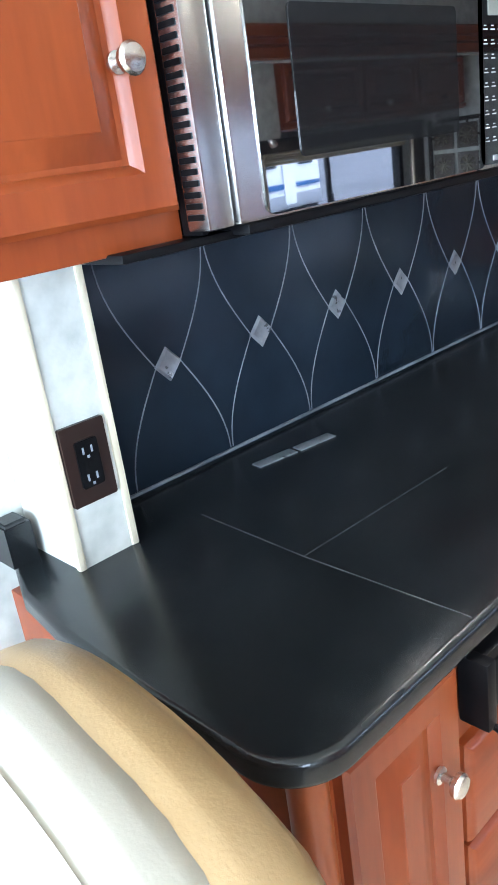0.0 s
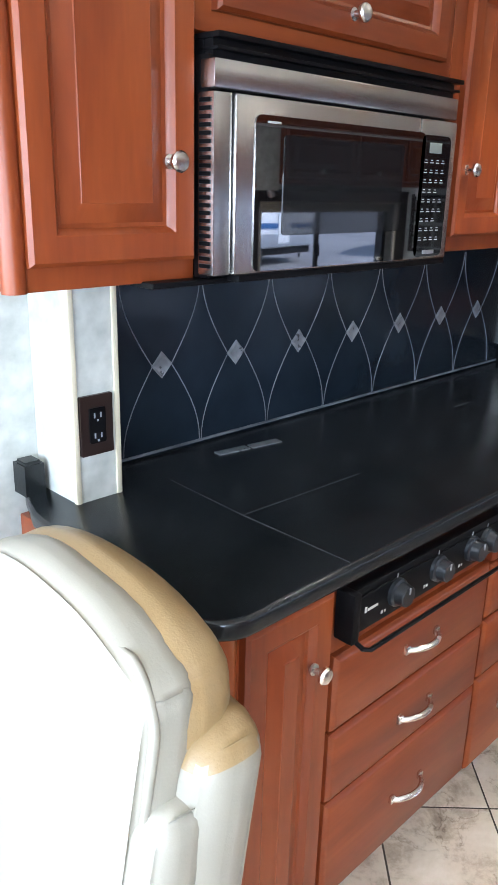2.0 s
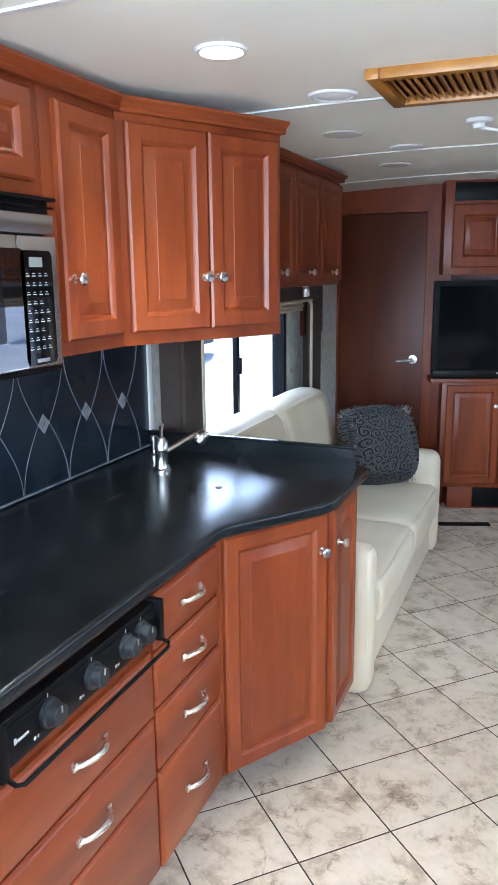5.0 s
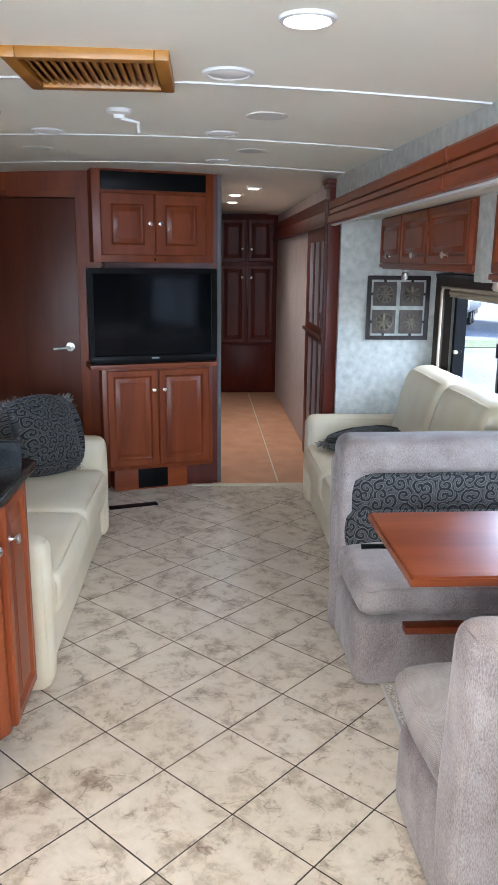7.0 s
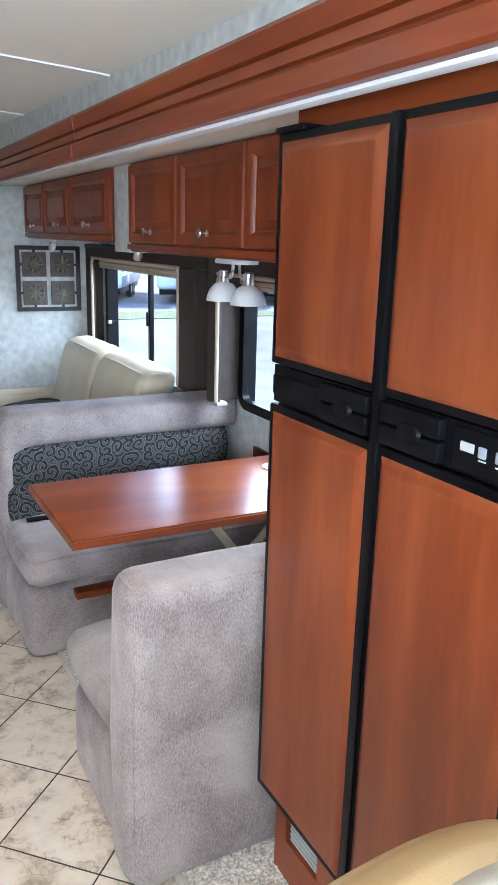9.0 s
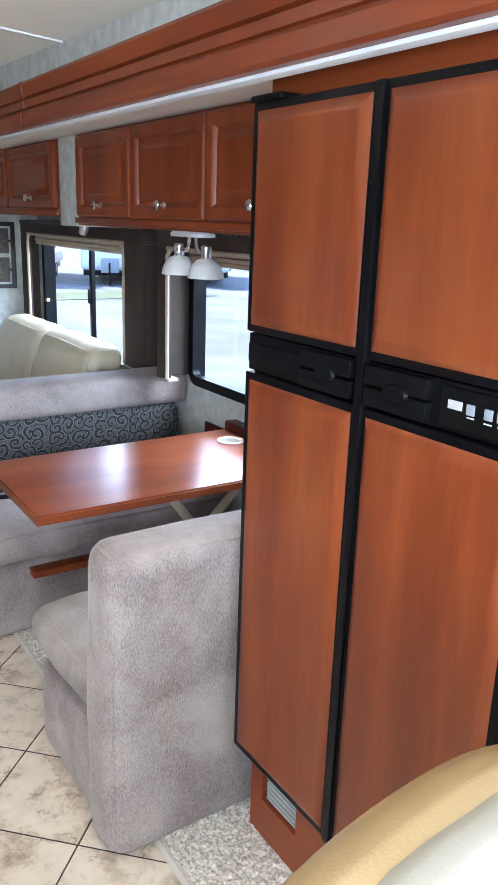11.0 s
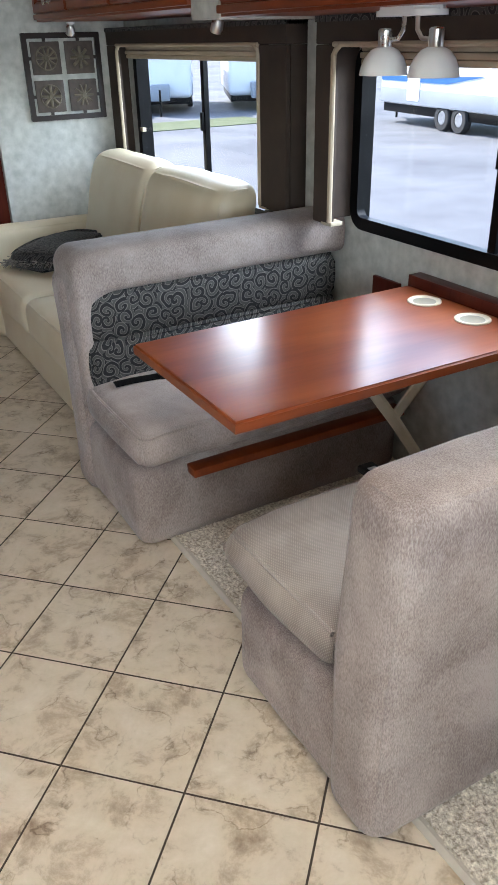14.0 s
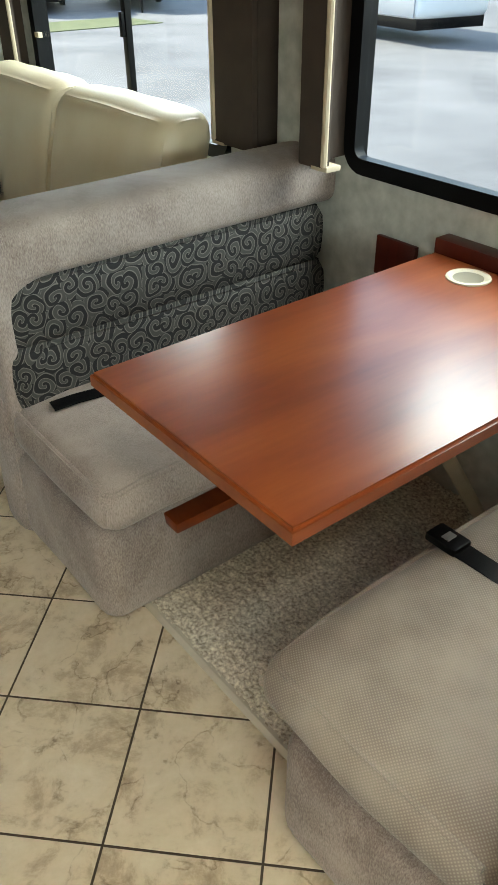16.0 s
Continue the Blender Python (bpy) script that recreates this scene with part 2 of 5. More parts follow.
def weave(name, c1, c2, period=0.0042):
    """Ribbed upholstery cloth: two crossed sets of fine ribs, softly mottled."""
    m, n, l, b = base_mat(name)
    tc = n.new("ShaderNodeTexCoord")
    mp = n.new("ShaderNodeMapping")
    mp.inputs["Rotation"].default_value = (0.5, 0.35, 0.6)
    l.new(tc.outputs["Object"], mp.inputs["Vector"])
    ribs = []
    for axis in ("X", "Y"):
        wv = n.new("ShaderNodeTexWave")
        wv.bands_direction = axis
        wv.inputs["Scale"].default_value, wv.inputs["Distortion"].default_value = 0.314 / period, 0.6
        wv.inputs["Detail"].default_value = 1.0
        l.new(mp.outputs[0], wv.inputs["Vector"])
        ribs.append(wv.outputs["Fac"])
    k = n.new("ShaderNodeMath")
    k.operation = "MULTIPLY"
    l.new(ribs[0], k.inputs[0])
    l.new(ribs[1], k.inputs[1])
    big = n.new("ShaderNodeTexNoise")
    big.inputs["Scale"].default_value, big.inputs["Detail"].default_value = 5.0, 7
    l.new(tc.outputs["Object"], big.inputs["Vector"])
    mix = n.new("ShaderNodeMath")
    mix.operation = "MULTIPLY_ADD"
    mix.inputs[1].default_value = 0.24
    l.new(k.outputs[0], mix.inputs[0])
    l.new(big.outputs["Fac"], mix.inputs[2])
    r = ramp(n, [(0.36, c1), (0.76, c2)])
    l.new(mix.outputs[0], r.inputs["Fac"])
    l.new(r.outputs["Color"], b.inputs["Base Color"])
    bp = n.new("ShaderNodeBump")
    bp.inputs["Strength"].default_value, bp.inputs["Distance"].default_value = 0.35, 0.0015
    l.new(k.outputs[0], bp.inputs["Height"])
    l.new(bp.outputs[0], b.inputs["Normal"])
    b.inputs["Roughness"].default_value, b.inputs["Sheen Weight"].default_value = 0.9, 0.1
    return m


CHERRY = wood("cherry_wood_upright", (0.140, 0.0245, 0.0062), (0.205, 0.0400, 0.0092), (0.275, 0.062, 0.0138))
CHERRY_X = wood("cherry_wood_lengthwise", (0.140, 0.0245, 0.0062), (0.205, 0.0400, 0.0092), (0.275, 0.062, 0.0138), "x")
TABLE_W = wood("cherry_table_top", (0.15, 0.028, 0.007), (0.22, 0.048, 0.011), (0.30, 0.077, 0.019), "y", 0.28, 0.12, 0.5, 0.006)
# darker copy of the cherry: the refrigerator's shade is put into its colour
SHADED_CHERRY = wood("shaded_cherry_door", (0.105, 0.0195, 0.0055), (0.165, 0.034, 0.0088), (0.235, 0.058, 0.0145), rough=0.34)
OAK = wood("golden_oak", (0.26, 0.095, 0.010), (0.35, 0.145, 0.017), (0.43, 0.20, 0.03), "x", 0.35)
DARKWOOD = wood("dark_cherry", (0.060, 0.009, 0.005), (0.092, 0.015, 0.008), (0.13, 0.024, 0.012), coat=0.0, spec=0.2)
TILE = tile_mat("cream_stone_tile")
GROUT = surf("brown_grout", (0.045, 0.032, 0.022), (0.075, 0.055, 0.038), 20, 0.9, 0.3)
SOLID = surf("charcoal_solid_surface", (0.006, 0.0072, 0.0082), (0.0125, 0.0142, 0.0158), 9, 0.23, 0.06, 300, rvar=0.06, spec=0.42)
SPLASH = surf("navy_black_backsplash", (0.009, 0.0145, 0.022), (0.017, 0.025, 0.037), 5, 0.20, 0.08, 200, rvar=0.05, spec=0.3)
SEAM = surf("grey_seam_filler", (0.012, 0.012, 0.013), (0.085, 0.085, 0.09), 25, 0.5, 0.0)
INLAY = surf("silver_inlay", (0.08, 0.085, 0.10), (0.26, 0.27, 0.30), 12, 0.35, 0.05)
DIAMOND = surf("pewter_diamond", (0.26, 0.27, 0.29), (0.42, 0.43, 0.45), 40, 0.3, 0.3, 90, metal=0.6)
STEEL = surf("brushed_stainless", (0.56, 0.55, 0.54), (0.64, 0.63, 0.62), 4, 0.26, 0.01, 60, 1.0, (1, 1, 5), rvar=0.015)
CHROME = surf("polished_nickel", (0.72, 0.70, 0.66), (0.82, 0.80, 0.76), 8, 0.27, 0.02, metal=1.0, rvar=0.05)
BLACK = surf("black_plastic", (0.0025, 0.0025, 0.003), (0.005, 0.005, 0.0055), 10, 0.36, 0.1, 400, spec=0.13)
OVENGLASS = surf("reflective_oven_glass", (0.004, 0.004, 0.005), (0.006, 0.006, 0.007), 5, 0.02, 0.0, rvar=0.0, coat=0.6, spec=1.0)
OVENGLASS.node_tree.nodes["Principled BSDF"].inputs["IOR"].default_value = 2.1
GLOSSBLACK = surf("black_glass", (0.004, 0.004, 0.005), (0.007, 0.007, 0.008), 5, 0.04, 0.0, rvar=0.01, coat=0.3)
SCREEN = surf("television_screen", (0.003, 0.004, 0.005), (0.005, 0.006, 0.007), 4, 0.10, 0.0, rvar=0.02, spec=0.3)
WALLPAPER = surf("grey_green_wallpaper", (0.42, 0.43, 0.39), (0.62, 0.622, 0.575), 22, 0.72, 0.15, 90, detail=8)
CEILING = surf("off_white_ceiling_panel", (0.89, 0.86, 0.745), (0.92, 0.895, 0.785), 3, 0.6, 0.05, 160)
WHITE = surf("white_plastic", (0.74, 0.74, 0.72), (0.80, 0.80, 0.78), 5, 0.4, 0.03)
CREAMTRIM = surf("cream_trim", (0.60, 0.53, 0.38), (0.68, 0.61, 0.46), 12, 0.5, 0.06)
LEATHER = surf("cream_leather", (0.69, 0.58, 0.39), (0.76, 0.67, 0.495), 5, 0.40, 0.25, 260, dist=0.0015, rvar=0.07)
# one chair leather in two tones: pale where strongly lit, tan where shaded
CHAIRLEATHER = surf("lit_chair_leather", (0.262, 0.238, 0.188), (0.318, 0.29, 0.233), 5, 0.42, 0.2, 260, dist=0.001, rvar=0.05)
SHADELEATHER = surf("shaded_chair_leather", (0.25, 0.160, 0.068), (0.31, 0.212, 0.102), 5, 0.38, 0.25, 260, dist=0.0015, rvar=0.07)
VELOUR = velour("grey_taupe_velour", (0.172, 0.131, 0.116), (0.40, 0.336, 0.303))
WEAVE = weave("taupe_ribbed_cloth", (0.175, 0.142, 0.12), (0.385, 0.333, 0.29))
SCROLL = scroll_fabric("black_scroll_fabric", (0.005, 0.005, 0.006), (0.17, 0.16, 0.145), (0.050, 0.048, 0.045), 19.0)
FRINGE = surf("grey_eyelash_fringe", (0.06, 0.055, 0.05), (0.34, 0.31, 0.27), 60, 0.9, 0.4)
CARPET = surf("grey_beige_carpet", (0.30, 0.255, 0.20), (0.88, 0.82, 0.70), 120, 0.95, 0.6, 260, dist=0.005, detail=3)
HALLCARPET = surf("peach_tan_carpet", (0.50, 0.26, 0.145), (0.60, 0.33, 0.20), 6, 0.95, 0.25, 500, dist=0.002)
BROWNCLOTH = surf("brown_valance_cloth", (0.040, 0.027, 0.020), (0.060, 0.042, 0.032), 14, 0.85, 0.3, 260)
SHADE = surf("beige_pleated_shade", (0.44, 0.36, 0.25), (0.54, 0.46, 0.34), 8, 0.8, 0.2, 160)
FROST = surf("frosted_white_glass", (0.70, 0.70, 0.68), (0.80, 0.80, 0.78), 4, 0.35, 0.02)
PINKWALL = surf("pale_mauve_wall", (0.46, 0.40, 0.38), (0.54, 0.48, 0.46), 10, 0.7, 0.1)
PANE = glass_mat("window_glass")
LIT = glow("lit_lamp_lens", (1.0, 0.88, 0.66), 7.0)
UNLIT = surf("frosted_lamp_lens", (0.84, 0.84, 0.80), (0.90, 0.90, 0.86), 4, 0.3, 0.02)
OUTLET = surf("dark_brown_plastic", (0.014, 0.0065, 0.005), (0.022, 0.011, 0.008), 10, 0.35, 0.05)
ASPHALT = surf("pale_worn_asphalt", (0.065, 0.069, 0.077), (0.145, 0.15, 0.16), 0.45, 0.9, 0.3, 40, detail=10)
GRASS = surf("mown_grass", (0.055, 0.075, 0.025), (0.10, 0.115, 0.05), 2, 0.95, 0.5, 30)
RVWHITE = surf("white_fibreglass", (0.70, 0.71, 0.72), (0.76, 0.77, 0.78), 1, 0.3, 0.02)
RVDARK = surf("dark_trailer_glass", (0.03, 0.035, 0.045), (0.05, 0.055, 0.065), 1, 0.12, 0.0)
RVGREY = surf("grey_trailer_panel", (0.22, 0.24, 0.27), (0.28, 0.30, 0.33), 1, 0.4, 0.02)
RVBLUE = surf("blue_decal", (0.03, 0.10, 0.26), (0.04, 0.13, 0.32), 1, 0.3, 0.0)
RUBBER = surf("black_rubber", (0.015, 0.015, 0.015), (0.03, 0.03, 0.03), 8, 0.8, 0.3)
LABELW = surf("pale_printed_label", (0.40, 0.40, 0.39), (0.50, 0.50, 0.48), 8, 0.5, 0.0)
FLOWER = surf("aged_bronze_relief", (0.10, 0.085, 0.06), (0.25, 0.215, 0.155), 30, 0.5, 0.4, 90, metal=0.4)

# ---- mesh helpers ----
I4 = Matrix.Identity(4)


def finish(name, bm, mat, smooth=35):
    bmesh.ops.recalc_face_normals(bm, faces=bm.faces)
    me = bpy.data.meshes.new(name)
    bm.to_mesh(me)
    bm.free()
    me.materials.append(mat)
    if smooth:
        me.polygons.foreach_set("use_smooth", [True] * len(me.polygons))
        me.set_sharp_from_angle(angle=radians(smooth))
    return new(name, me)


def part(name, bm, mat, parent, label=""):
    ob = finish(name, bm, mat, 80 if mat in (LEATHER, CHAIRLEATHER, SHADELEATHER, VELOUR, SCROLL) else 35)
    ob.parent = parent
    return tagged(ob, label)


def thing(name, m, label, category, group=""):
    ob = new(name)
    ob.empty_display_size = 0.1
    ob.matrix_basis = m
    return tagged(ob, label, category, group)


def single(name, bm, mat, m=I4, label="", category="", group="", kind=""):
    ob = finish(name, bm, mat)
    ob.matrix_basis = m
    return tagged(ob, label, category, group, kind)


def box(x0, y0, z0, x1, y1, z1, bev=0.0, seg=2, bm=None):
    bm = bm or bmesh.new()
    r = bmesh.ops.create_cube(bm, size=1.0, matrix=Matrix.Translation(((x0 + x1) / 2, (y0 + y1) / 2, (z0 + z1) / 2)) @ Matrix.Diagonal((abs(x1 - x0), abs(y1 - y0), abs(z1 - z0), 1)))
    if bev:
        edges = list({e for v in r["verts"] for e in v.link_edges})
        bmesh.ops.bevel(bm, geom=edges, offset=bev, segments=seg, affect="EDGES", profile=0.6)
    return bm


def boxes(*rows, bev=0.0):
    bm = bmesh.new()
    for r in rows:
        box(*r, bev=bev, bm=bm)
    return bm


def prism(pts, z0, z1, bev=0.0, seg=3):
    """A flat outline (x, y) raised from z0 to z1."""
    bm = bmesh.new()
    lo = [bm.verts.new((x, y, z0)) for x, y in pts]
    hi = [bm.verts.new((x, y, z1)) for x, y in pts]
    bm.faces.new(lo[::-1])
    top = bm.faces.new(hi)
    for i in range(len(pts)):
        j = (i + 1) % len(pts)
        bm.faces.new((lo[i], lo[j], hi[j], hi[i]))
    if bev:
        bmesh.ops.bevel(bm, geom=list(top.edges), offset=bev, segments=seg, affect="EDGES")
    return bm


def bullnose(pts, z0, z1, r, seg=6):
    """A flat outline with a rounded upper and lower edge; each corner is drawn in along its own normal."""
    n = len(pts)
    P = [Vector(p) for p in pts]
    area = sum(P[i].x * P[(i + 1) % n].y - P[(i + 1) % n].x * P[i].y for i in range(n))
    inward = []
    for i in range(n):
        a, b = (P[i] - P[i - 1]).normalized(), (P[(i + 1) % n] - P[i]).normalized()
        na, nb = Vector((-a.y, a.x)), Vector((-b.y, b.x))
        k = (na + nb).normalized()
        inward.append(k / max(0.5, k.dot(na)) * (1 if area > 0 else -1))
    rows = [(r * (1 - math.sin(radians(90 * k / seg))), z0 + r * (1 - math.cos(radians(90 * k / seg)))) for k in range(seg + 1)]
    rows += [(r * (1 - math.cos(radians(90 * k / seg))), z1 - r + r * math.sin(radians(90 * k / seg))) for k in range(seg + 1)]
    bm = bmesh.new()
    loops = [[bm.verts.new((*(P[i] + inward[i] * d), z)) for i in range(n)] for d, z in rows]
    for a, b in zip(loops, loops[1:]):
        for i in range(n):
            bm.faces.new((a[i], a[(i + 1) % n], b[(i + 1) % n], b[i]))
    bm.faces.new(loops[0][::-1])
    bm.faces.new(loops[-1])
    return bm


def second_material(ob, mat, test):
    """Give the faces whose centre passes the test another material."""
    ob.data.materials.append(mat)
    for p in ob.data.polygons:
        if test(p.center):
            p.material_index = 1
    return ob


def extrude_x(prof, x0, x1):
    """A profile of (y, z) points run from x0 to x1."""
    bm = bmesh.new()
    a = [bm.verts.new((x0, y, z)) for y, z in prof]
    b = [bm.verts.new((x1, y, z)) for y, z in prof]
    n = len(prof)
    for i in range(n):
        bm.faces.new((a[i], a[(i + 1) % n], b[(i + 1) % n], b[i]))
    bm.faces.new(a[::-1])
    bm.faces.new(b)
    return bm


def tube(pts, r, n=8, bm=None, flat=1.0):
    bm = bm or bmesh.new()
    pts = [Vector(p) for p in pts]
    rings = []
    side = None
    for i, p in enumerate(pts):
        d = (pts[min(i + 1, len(pts) - 1)] - pts[max(i - 1, 0)]).normalized()
        if side is None:
            side = d.orthogonal().normalized()
        side = (side - d * side.dot(d)).normalized()
        up = d.cross(side)
        rings.append([bm.verts.new(p + r * (math.cos(a) * side + flat * math.sin(a) * up)) for a in [2 * math.pi * k / n for k in range(n)]])
    for a, b in zip(rings, rings[1:]):
        for k in range(n):
            bm.faces.new((a[k], a[(k + 1) % n], b[(k + 1) % n], b[k]))
    bm.faces.new(rings[0][::-1])
    bm.faces.new(rings[-1])
    return bm


def lathe(prof, n=20, bm=None, m=I4):
    """Turned round local z: (radius, height) rows."""
    bm = bm or bmesh.new()
    rings = [[bm.verts.new(m @ Vector((max(r, 0.0004) * math.cos(2 * math.pi * k / n), max(r, 0.0004) * math.sin(2 * math.pi * k / n), z))) for k in range(n)] for r, z in prof]
    for a, b in zip(rings, rings[1:]):
        for k in range(n):
            bm.faces.new((a[k], a[(k + 1) % n], b[(k + 1) % n], b[k]))
    bm.faces.new(rings[0][::-1])
    bm.faces.new(rings[-1])
    return bm


def rrect(w, h, r, n=6):
    """Outline of a rounded rectangle centred on the origin."""
    out = []
    for cx, cz, a0 in ((w / 2 - r, h / 2 - r, 0), (-w / 2 + r, h / 2 - r, 90), (-w / 2 + r, -h / 2 + r, 180), (w / 2 - r, -h / 2 + r, 270)):
        for k in range(n + 1):
            a = radians(a0 + 90 * k / n)
            out.append((cx + r * math.cos(a), cz + r * math.sin(a)))
    return out


def ring(w, h, r, band, y0, y1, n=6):
    """A rounded rectangular frame in the xz plane, from y0 to y1."""
    bm = bmesh.new()
    o, i = rrect(w, h, r, n), rrect(w - 2 * band, h - 2 * band, max(r - band, 0.004), n)
    loops = [[bm.verts.new((x, y, z)) for x, z in pts] for pts, y in ((o, y0), (o, y1), (i, y1), (i, y0))]
    k = len(o)
    for a, b in zip(loops, loops[1:] + loops[:1]):
        for j in range(k):
            bm.faces.new((a[j], a[(j + 1) % k], b[(j + 1) % k], b[j]))
    return bm


def plate(w, h, r, y0, y1, n=6):
    bm = bmesh.new()
    o = rrect(w, h, r, n)
    a = [bm.verts.new((x, y0, z)) for x, z in o]
    b = [bm.verts.new((x, y1, z)) for x, z in o]
    bm.faces.new(a)
    bm.faces.new(b[::-1])
    for j in range(len(o)):
        bm.faces.new((a[j], a[(j + 1) % len(o)], b[(j + 1) % len(o)], b[j]))
    return bm


def raised_panel(w, h, t=0.020, fw=0.052, lip=0.006):
    """A cabinet door in the xz plane, its back at y=0 and its front at y=-t: frame, groove, raised field."""
    rows = [(0.0, 0.0), (0.0, t - lip), (lip, t), (fw - 0.010, t), (fw - 0.004, t - 0.005), (fw, t - 0.012), (fw + 0.006, t - 0.014), (fw + 0.032, t - 0.003), (fw + 0.034, t - 0.001)]
    rows = [(i, d) for i, d in rows if 2 * i < min(w, h) - 0.01]
    bm = bmesh.new()
    loops = [[bm.verts.new(p) for p in ((i, -d, i), (w - i, -d, i), (w - i, -d, h - i), (i, -d, h - i))] for i, d in rows]
    for a, b in zip(loops, loops[1:]):
        for k in range(4):
            bm.faces.new((a[k], a[(k + 1) % 4], b[(k + 1) % 4], b[k]))
    bm.faces.new(loops[-1])
    bm.faces.new(loops[0][::-1])
    return bm


def slab_front(w, h, t=0.020):
    """A drawer front with an eased edge."""
    rows = [(0.0, 0.0), (0.0, t - 0.009), (0.004, t - 0.004), (0.012, t)]
    bm = bmesh.new()
    loops = [[bm.verts.new(p) for p in ((i, -d, i), (w - i, -d, i), (w - i, -d, h - i), (i, -d, h - i))] for i, d in rows]
    for a, b in zip(loops, loops[1:]):
        for k in range(4):
            bm.faces.new((a[k], a[(k + 1) % 4], b[(k + 1) % 4], b[k]))
    bm.faces.new(loops[-1])
    bm.faces.new(loops[0][::-1])
    return bm


def bevel_panel(w, h):
    """A flat panel with a wide bevelled border."""
    rows = [(0.0, 0.0), (0.0, 0.001), (0.003, 0.003), (0.020, 0.011), (0.023, 0.0118), (0.026, 0.012)]
    bm = bmesh.new()
    loops = [[bm.verts.new(p) for p in ((i, -d, i), (w - i, -d, i), (w - i, -d, h - i), (i, -d, h - i))] for i, d in rows]
    for a, b in zip(loops, loops[1:]):
        for k in range(4):
            bm.faces.new((a[k], a[(k + 1) % 4], b[(k + 1) % 4], b[k]))
    bm.faces.new(loops[-1])
    return bm


def soft(x0, y0, z0, x1, y1, z1, r=0.05, cells=6, puff=0.0, crease=0.0, seed=0, shape=None):
    """An upholstered block: rounded all round, a little puffed and uneven. shape(p) may bend it."""
    c = Vector(((x0 + x1) / 2, (y0 + y1) / 2, (z0 + z1) / 2))
    s = Vector((x1 - x0, y1 - y0, z1 - z0)) / 2
    r = min(r, *[v * 0.98 for v in s])
    axes = []
    for v in s:
        corner = [v - r + r * math.sin(radians(a)) for a in (0, 22, 45, 68, 90)]
        inner = [(v - r) * (2 * k / cells - 1) for k in range(1, cells)]
        axes.append(sorted(set([round(-q, 5) for q in corner] + [round(q, 5) for q in inner] + [round(q, 5) for q in corner])))
    bm = bmesh.new()
    seen = {}

    def vert(p):
        key = (round(p[0], 5), round(p[1], 5), round(p[2], 5))
        if key not in seen:
            q = Vector(p)
            inn = Vector([max(-(s[k] - r), min(s[k] - r, q[k])) for k in range(3)])
            d = q - inn
            nrm = d.normalized() if d.length > 1e-6 else Vector((0, 0, 1))
            q = inn + nrm * r
            if puff:
                f = 1.0
                for k in range(3):
                    if abs(nrm[k]) < 0.7:
                        f *= math.cos(min(1, abs(q[k] / s[k])) * math.pi / 2) ** 0.6
                q = q + nrm * puff * f
            if crease:
                q = q + nrm * crease * noise.noise((q + c) * 7.0 + Vector((seed, 0, 0)))
            q = q + c
            seen[key] = bm.verts.new(shape(q) if shape else q)
        return seen[key]

    for a in range(3):
        u, v = (a + 1) % 3, (a + 2) % 3
        for sign in (-1, 1):
            for i in range(len(axes[u]) - 1):
                for j in range(len(axes[v]) - 1):
                    quad = []
                    for du, dv in ((0, 0), (1, 0), (1, 1), (0, 1)):
                        p = [0, 0, 0]
                        p[a], p[u], p[v] = sign * s[a], axes[u][i + du], axes[v][j + dv]
                        quad.append(vert(p))
                    if len(set(quad)) == 4:
                        try:
                            bm.faces.new(quad if sign > 0 else quad[::-1])
                        except ValueError:
                            pass
    return bm


def wall_x(x0, x1, y0, y1, z0, z1, holes=()):
    """A wall along x with rectangular openings (x0, x1, z0, z1)."""
    bm = bmesh.new()
    xs = sorted({x0, x1, *[h[0] for h in holes], *[h[1] for h in holes]})
    for a, b in zip(xs, xs[1:]):
        cuts = [(h[2], h[3]) for h in holes if h[0] <= a and h[1] >= b]
        z = z0
        for c0, c1 in sorted(cuts):
            if c0 > z:
                box(a, y0, z, b, y1, c0, bm=bm)
            z = c1
        if z < z1:
            box(a, y0, z, b, y1, z1, bm=bm)
    return bm


def facing(x, y, z, deg):
    """A frame whose local -y looks along the direction deg turns it to (0: world -y, 180: world +y, -90: world -x)."""
    return pose(x, y, z, 0, 0, deg)


def knob(parent, x, y, z, s=1.0):
    m = Matrix.Translation((x, y, z)) @ pose(0, 0, 0, 90) @ Matrix.Diagonal((s, s, s, 1))
    return part("knob", lathe([(0.0, -0.002), (0.011, -0.002), (0.011, 0.002), (0.006, 0.004), (0.005, 0.014), (0.009, 0.018), (0.015, 0.021), (0.016, 0.027), (0.013, 0.031), (0.006, 0.033), (0.0, 0.033)], 16, m=m), CHROME, parent, "polished nickel knob")


def pull(parent, x, y, z, w=0.105):
    pts = [(x + w * (k / 10 - 0.5), y - 0.004 - 0.026 * math.sin(math.pi * k / 10) ** 0.7, z + 0.004 * math.sin(math.pi * k / 10)) for k in range(11)]
    bm = tube(pts, 0.0065, 8, flat=0.7)
    for s in (-0.5, 0.5):
        box(x + w * s - 0.007, y - 0.008, z - 0.009, x + w * s + 0.007, y, z + 0.009, 0.002, bm=bm)
    return part("handle", bm, CHROME, parent, "arched satin nickel pull")


def door(parent, x, z, w, h, y=0.0, fw=0.052, knob_at=None, name="door", mat=None):
    ob = finish(name, raised_panel(w, h, fw=fw), mat or CHERRY)
    ob.parent = parent
    ob.matrix_basis = Matrix.Translation((x, y, z))
    if knob_at:
        knob(ob, knob_at[0], -0.020, knob_at[1])
    return ob


def drawer(parent, x, z, w, h, y=0.0):
    ob = finish("drawer", slab_front(w, h), CHERRY_X)
    ob.parent = parent
    ob.matrix_basis = Matrix.Translation((x, y, z))
    pull(ob, w / 2, -0.020, h * 0.52)
    return ob

